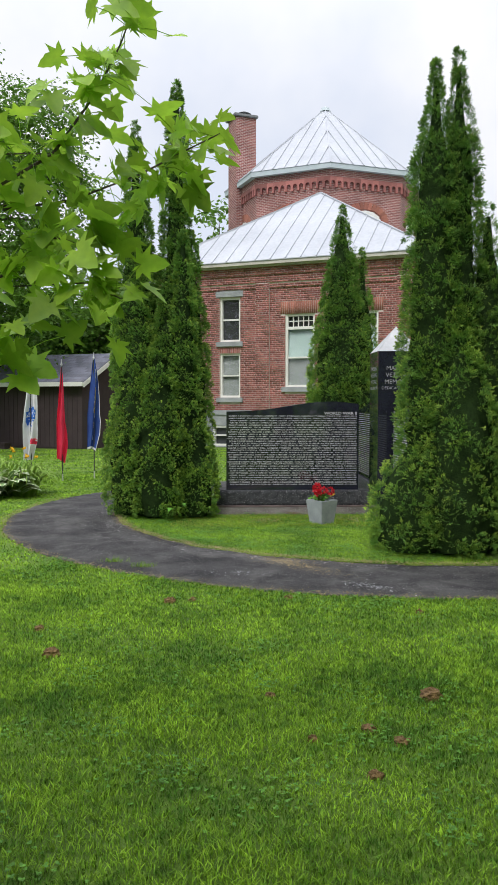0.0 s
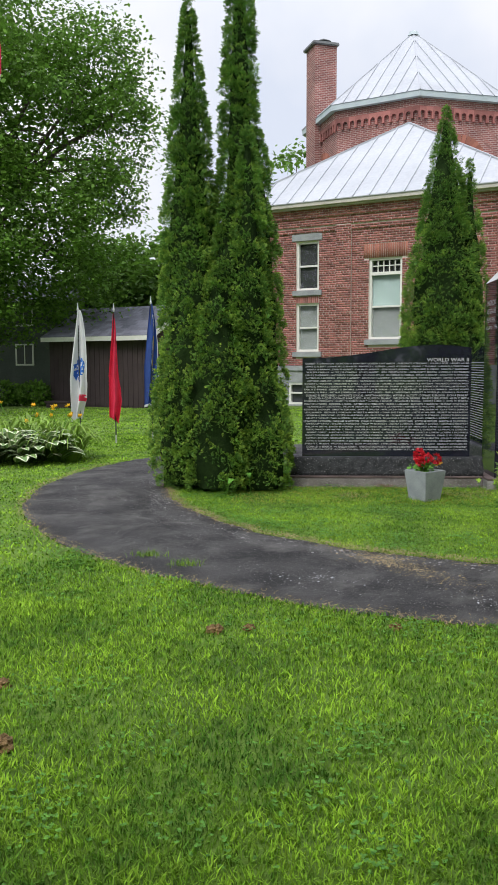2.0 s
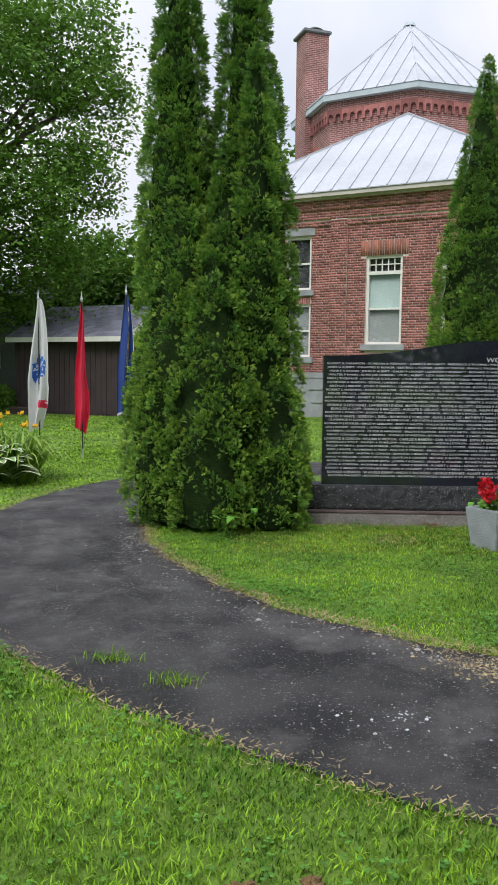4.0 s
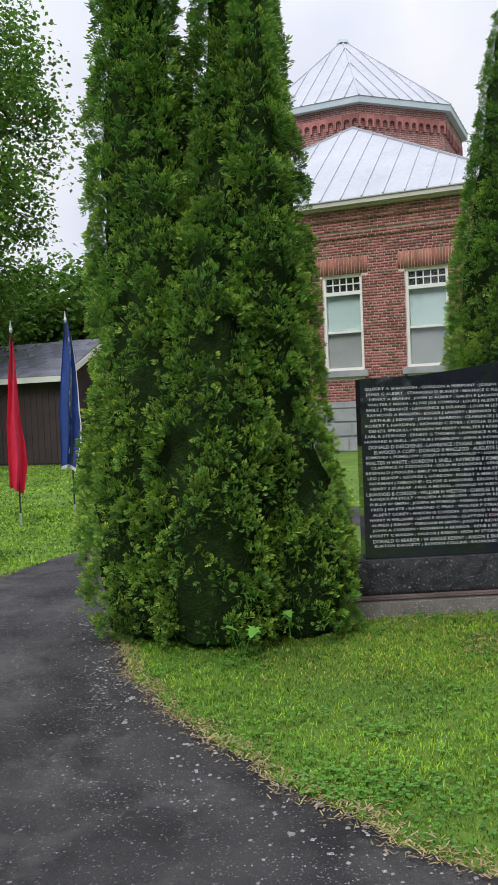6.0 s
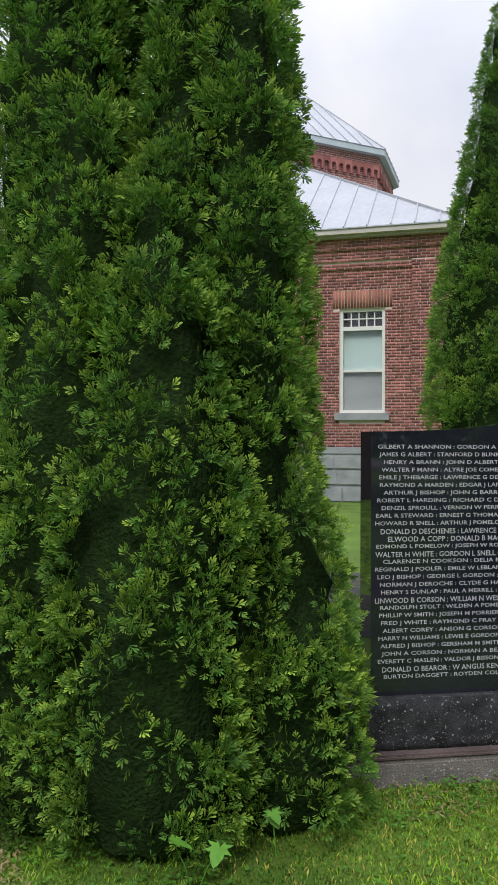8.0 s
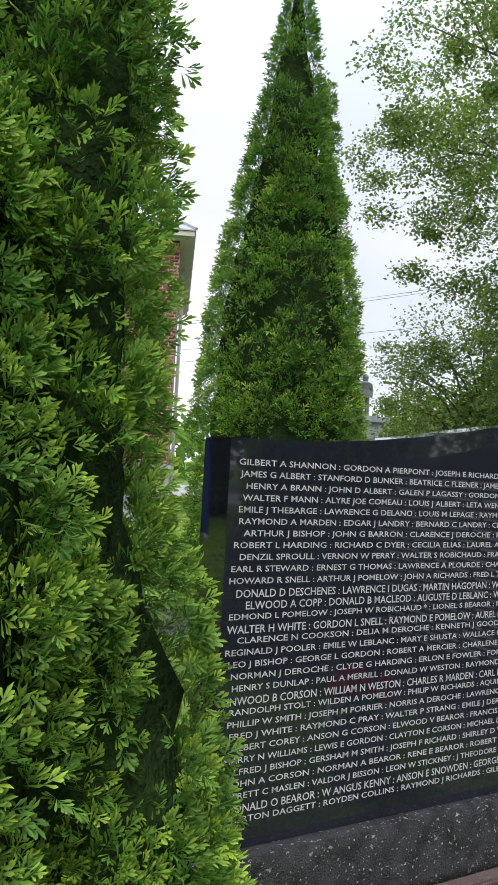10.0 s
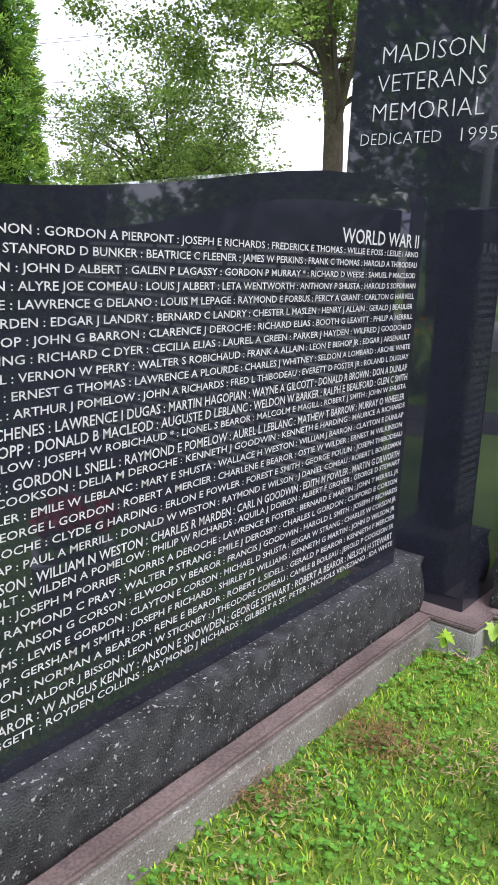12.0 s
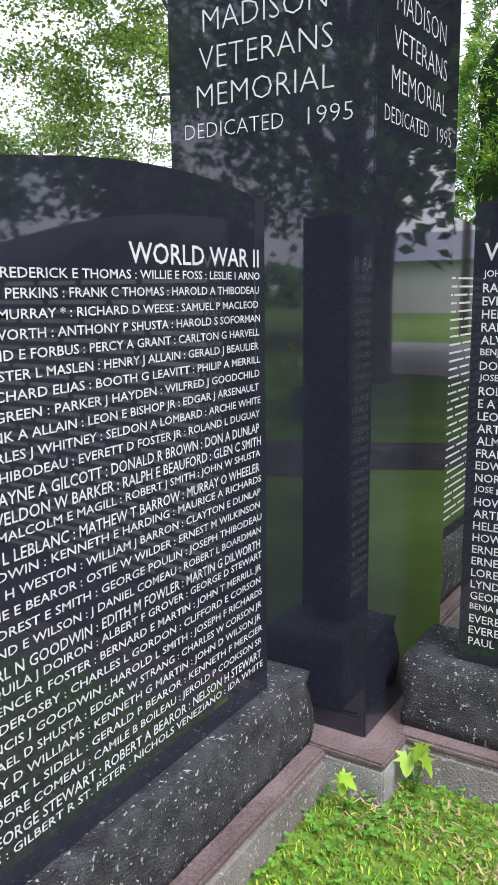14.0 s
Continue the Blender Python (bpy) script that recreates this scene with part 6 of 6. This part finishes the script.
def bare_patch(x, y, r, count, seed):
    """Worn earth showing through dead stalks."""
    g = np.random.default_rng(seed)
    q = g.normal(size=(count, 2)) * r * 0.45
    yaw = g.random(count) * 6.28
    P = np.column_stack([x + q[:, 0], y + q[:, 1], g.uniform(0.018, 0.045, count)])
    v, f = scatter(GRASS_V * (1, 0.12, 0.25), GRASS_F, P, flat_frames(yaw, np.zeros(count)), g.uniform(0.015, 0.04, count))
    tagged(new("dead_grass", mesh_from("dead_grass", v, f, M_DIRT)), "bare brown patch of dead grass by the footing", "dead grass", kind="stuff")


bare_patch(1.51, 12.21, 0.16, 1500, 61)
bare_patch(1.06, 12.33, 0.12, 500, 62)


def clod(x, y, r, seed):
    bm = bmesh.new()
    bmesh.ops.create_icosphere(bm, subdivisions=3, radius=1.0)
    for v in bm.verts:
        d = 1 + 0.55 * noise.noise(v.co * 2.2 + Vector((seed, 0, 0))) + 0.3 * noise.noise(v.co * 6 + Vector((0, seed, 0)))
        v.co = Vector((v.co.x * r * d, v.co.y * r * 0.8 * d, v.co.z * r * 0.7 * d))
    ob = new("dirt_clod", finish("dirt_clod", bm, M_DIRT))
    ob.location = (x, y, r * 0.35)
    return tagged(ob, "crumbly brown clod of earth in the grass", "clod", group="clods on the lawn")


for i, (x, y, r) in enumerate(((-0.448, 7.1, 0.06), (-0.26, 7.15, 0.045), (-1.14, 5.7, 0.07), (0.655, 3.9, 0.045), (1.15, 4.84, 0.08), (0.42, 4.3, 0.04), (0.85, 4.25, 0.05), (-0.5, 3.0, 0.05), (-0.68, 3.05, 0.045), (0.55, 7.2, 0.045), (0.72, 4.4, 0.05), (1.5, 4.05, 0.05), (-1.35, 6.3, 0.05), (0.25, 4.9, 0.04), (1.55, 6.7, 0.04))):
    clod(x, y, r * 0.75, i * 3.1)

# grit, pale flecks and weeds on the path
g = np.random.default_rng(15)
n = 2600
a = np.radians(g.uniform(-185, -85, n))
rr = np.array([r_in(t) for t in a]) + g.random(n) * 1.25
x, y = CX + rr * np.cos(a), CY + rr * np.sin(a)
s = g.uniform(0.003, 0.011, n) * (1 + 1.2 * (g.random(n) > 0.96))
PEB = np.array([(1, 0, 0), (0, 1, 0), (-1, 0, 0), (0, -1, 0), (0, 0, 0.5)])
PEB_F = np.array([(0, 1, 4), (1, 2, 4), (2, 3, 4), (3, 0, 4)])
v, f = scatter(PEB, PEB_F, np.stack([x, y, np.full(n, 0.012)], 1), flat_frames(g.random(n) * 6.28, np.zeros(n)), s)
tagged(new("grit", mesh_from("grit", v, f, M_FOOT)), "pale grit scattered on the asphalt path", "grit", kind="stuff")


def spill(name, label, material, patches, lo, hi, seed):
    """Loose crumbs strewn round (x, y, long, short, yaw, count)."""
    g = np.random.default_rng(seed)
    P = []
    for x, y, ln, sh, yaw, n in patches:
        q = g.normal(size=(n, 2)) * np.array([ln, sh]) * 0.5
        c, s = math.cos(radians(yaw)), math.sin(radians(yaw))
        P.append(np.stack([x + c * q[:, 0] - s * q[:, 1], y + s * q[:, 0] + c * q[:, 1]], 1))
    P = np.concatenate(P)
    P = P[~on_lawn(P[:, 0], P[:, 1])]
    d = np.hypot(P[:, 0] - CX, P[:, 1] - CY)
    a = np.arctan2(P[:, 1] - CY, P[:, 0] - CX)
    j = np.array([(u - r_in(t)) / (r_out(t) - r_in(t)) for u, t in zip(d, a)])
    z = 0.005 + 0.013 * np.sin(np.pi * np.clip(j, 0, 1))
    v, f = scatter(PEB, PEB_F, np.column_stack([P, z]), flat_frames(g.random(len(P)) * 6.28, np.zeros(len(P))), g.uniform(lo, hi, len(P)) * (1 + g.random(len(P)) ** 6))
    return tagged(new(name, mesh_from(name, v, f, material)), label, "crumbs", kind="stuff")


streaks = []
for _ in range(75):
    a = g.uniform(-182, -92)
    r = 4.2 + g.random() * 1.1
    streaks.append((CX + r * math.cos(radians(a)), CY + r * math.sin(radians(a)), g.uniform(0.3, 0.8), g.uniform(0.03, 0.09), a + 90 + g.normal() * 8, 110))
spill("asphalt_crumbs", "pale worn streaks of crumbs on the asphalt", M_FOOT, streaks, 0.002, 0.006, 51)
spill("sand_streak", "tan sand washed across the path's edge", M_DRY, [(0.74, 8.62, 0.75, 0.16, -55, 1500), (0.66, 8.8, 0.3, 0.2, 0, 500), (1.6, 8.75, 0.5, 0.12, 10, 350)], 0.003, 0.008, 52)
spill("broken_concrete", "white crumbs of broken concrete on the path", M_CAP, [(1.3, 7.62, 0.28, 0.1, -40, 160), (0.14, 8.2, 0.4, 0.12, -10, 90), (1.5, 8.0, 0.4, 0.3, 0, 16)], 0.003, 0.009, 53)


def weed(x, y, n, r, seed, size=0.1, label="tuft of grass growing through the path"):
    g = np.random.default_rng(seed)
    ob = thing("weed", label, "weed", Matrix.Translation((x, y, 0.01)))
    P = np.concatenate([g.normal(size=(n, 2)) * np.array(r), np.zeros((n, 1))], 1)
    v, f = scatter(STRAP, STRAP_F, P, flat_frames(g.random(n) * 6.28, g.uniform(-0.4, 0.5, n)), g.uniform(0.6, 1.3, n) * size)
    tagged(part("blades", mesh_from("blades", v, f, M_BLADE), None, ob), kind="stuff")


weed(-1.12, 8.81, 90, (0.06, 0.03), 1, 0.07)
weed(-0.81, 8.54, 80, (0.06, 0.03), 2, 0.07)


def seedling(x, y, z, size, n, seed, leaf=M_YOUNG):
    """Broad seedling leaves at the foot of the stones."""
    g = np.random.default_rng(seed)
    ob = thing("maple_seedling", "bright maple seedling at the foot of the stone", "seedling", Matrix.Translation((x, y, 0)), group="seedlings")
    for k in range(n):
        q = np.array([g.normal() * 0.035, g.normal() * 0.03, z * g.uniform(0.7, 1.1)])
        bm = bmesh.new()
        tube(bm, [(0, 0, 0), q * (0.5, 0.5, 0.6), q], [0.003, 0.002, 0.0015], 5)
        part("stem", bm, M_CLOVER, ob)
        d = np.array([[g.normal() * 0.6, -0.5 + g.normal() * 0.4, -0.3]])
        v, f = scatter(MV - MV[1], MF, q[None], frames_of(d, np.array([g.normal() * 0.3])), np.array([size]))
        part("leaf", mesh_from("leaf", v, f, leaf), None, ob)


seedling(2.14, 12.28, 0.13, 0.05, 2, 1)
seedling(2.32, 12.16, 0.15, 0.055, 3, 2)
seedling(-0.78, 11.66, 0.2, 0.065, 2, 3, M_CLOVER)
seedling(-0.5, 11.68, 0.24, 0.05, 2, 4, M_CLOVER)
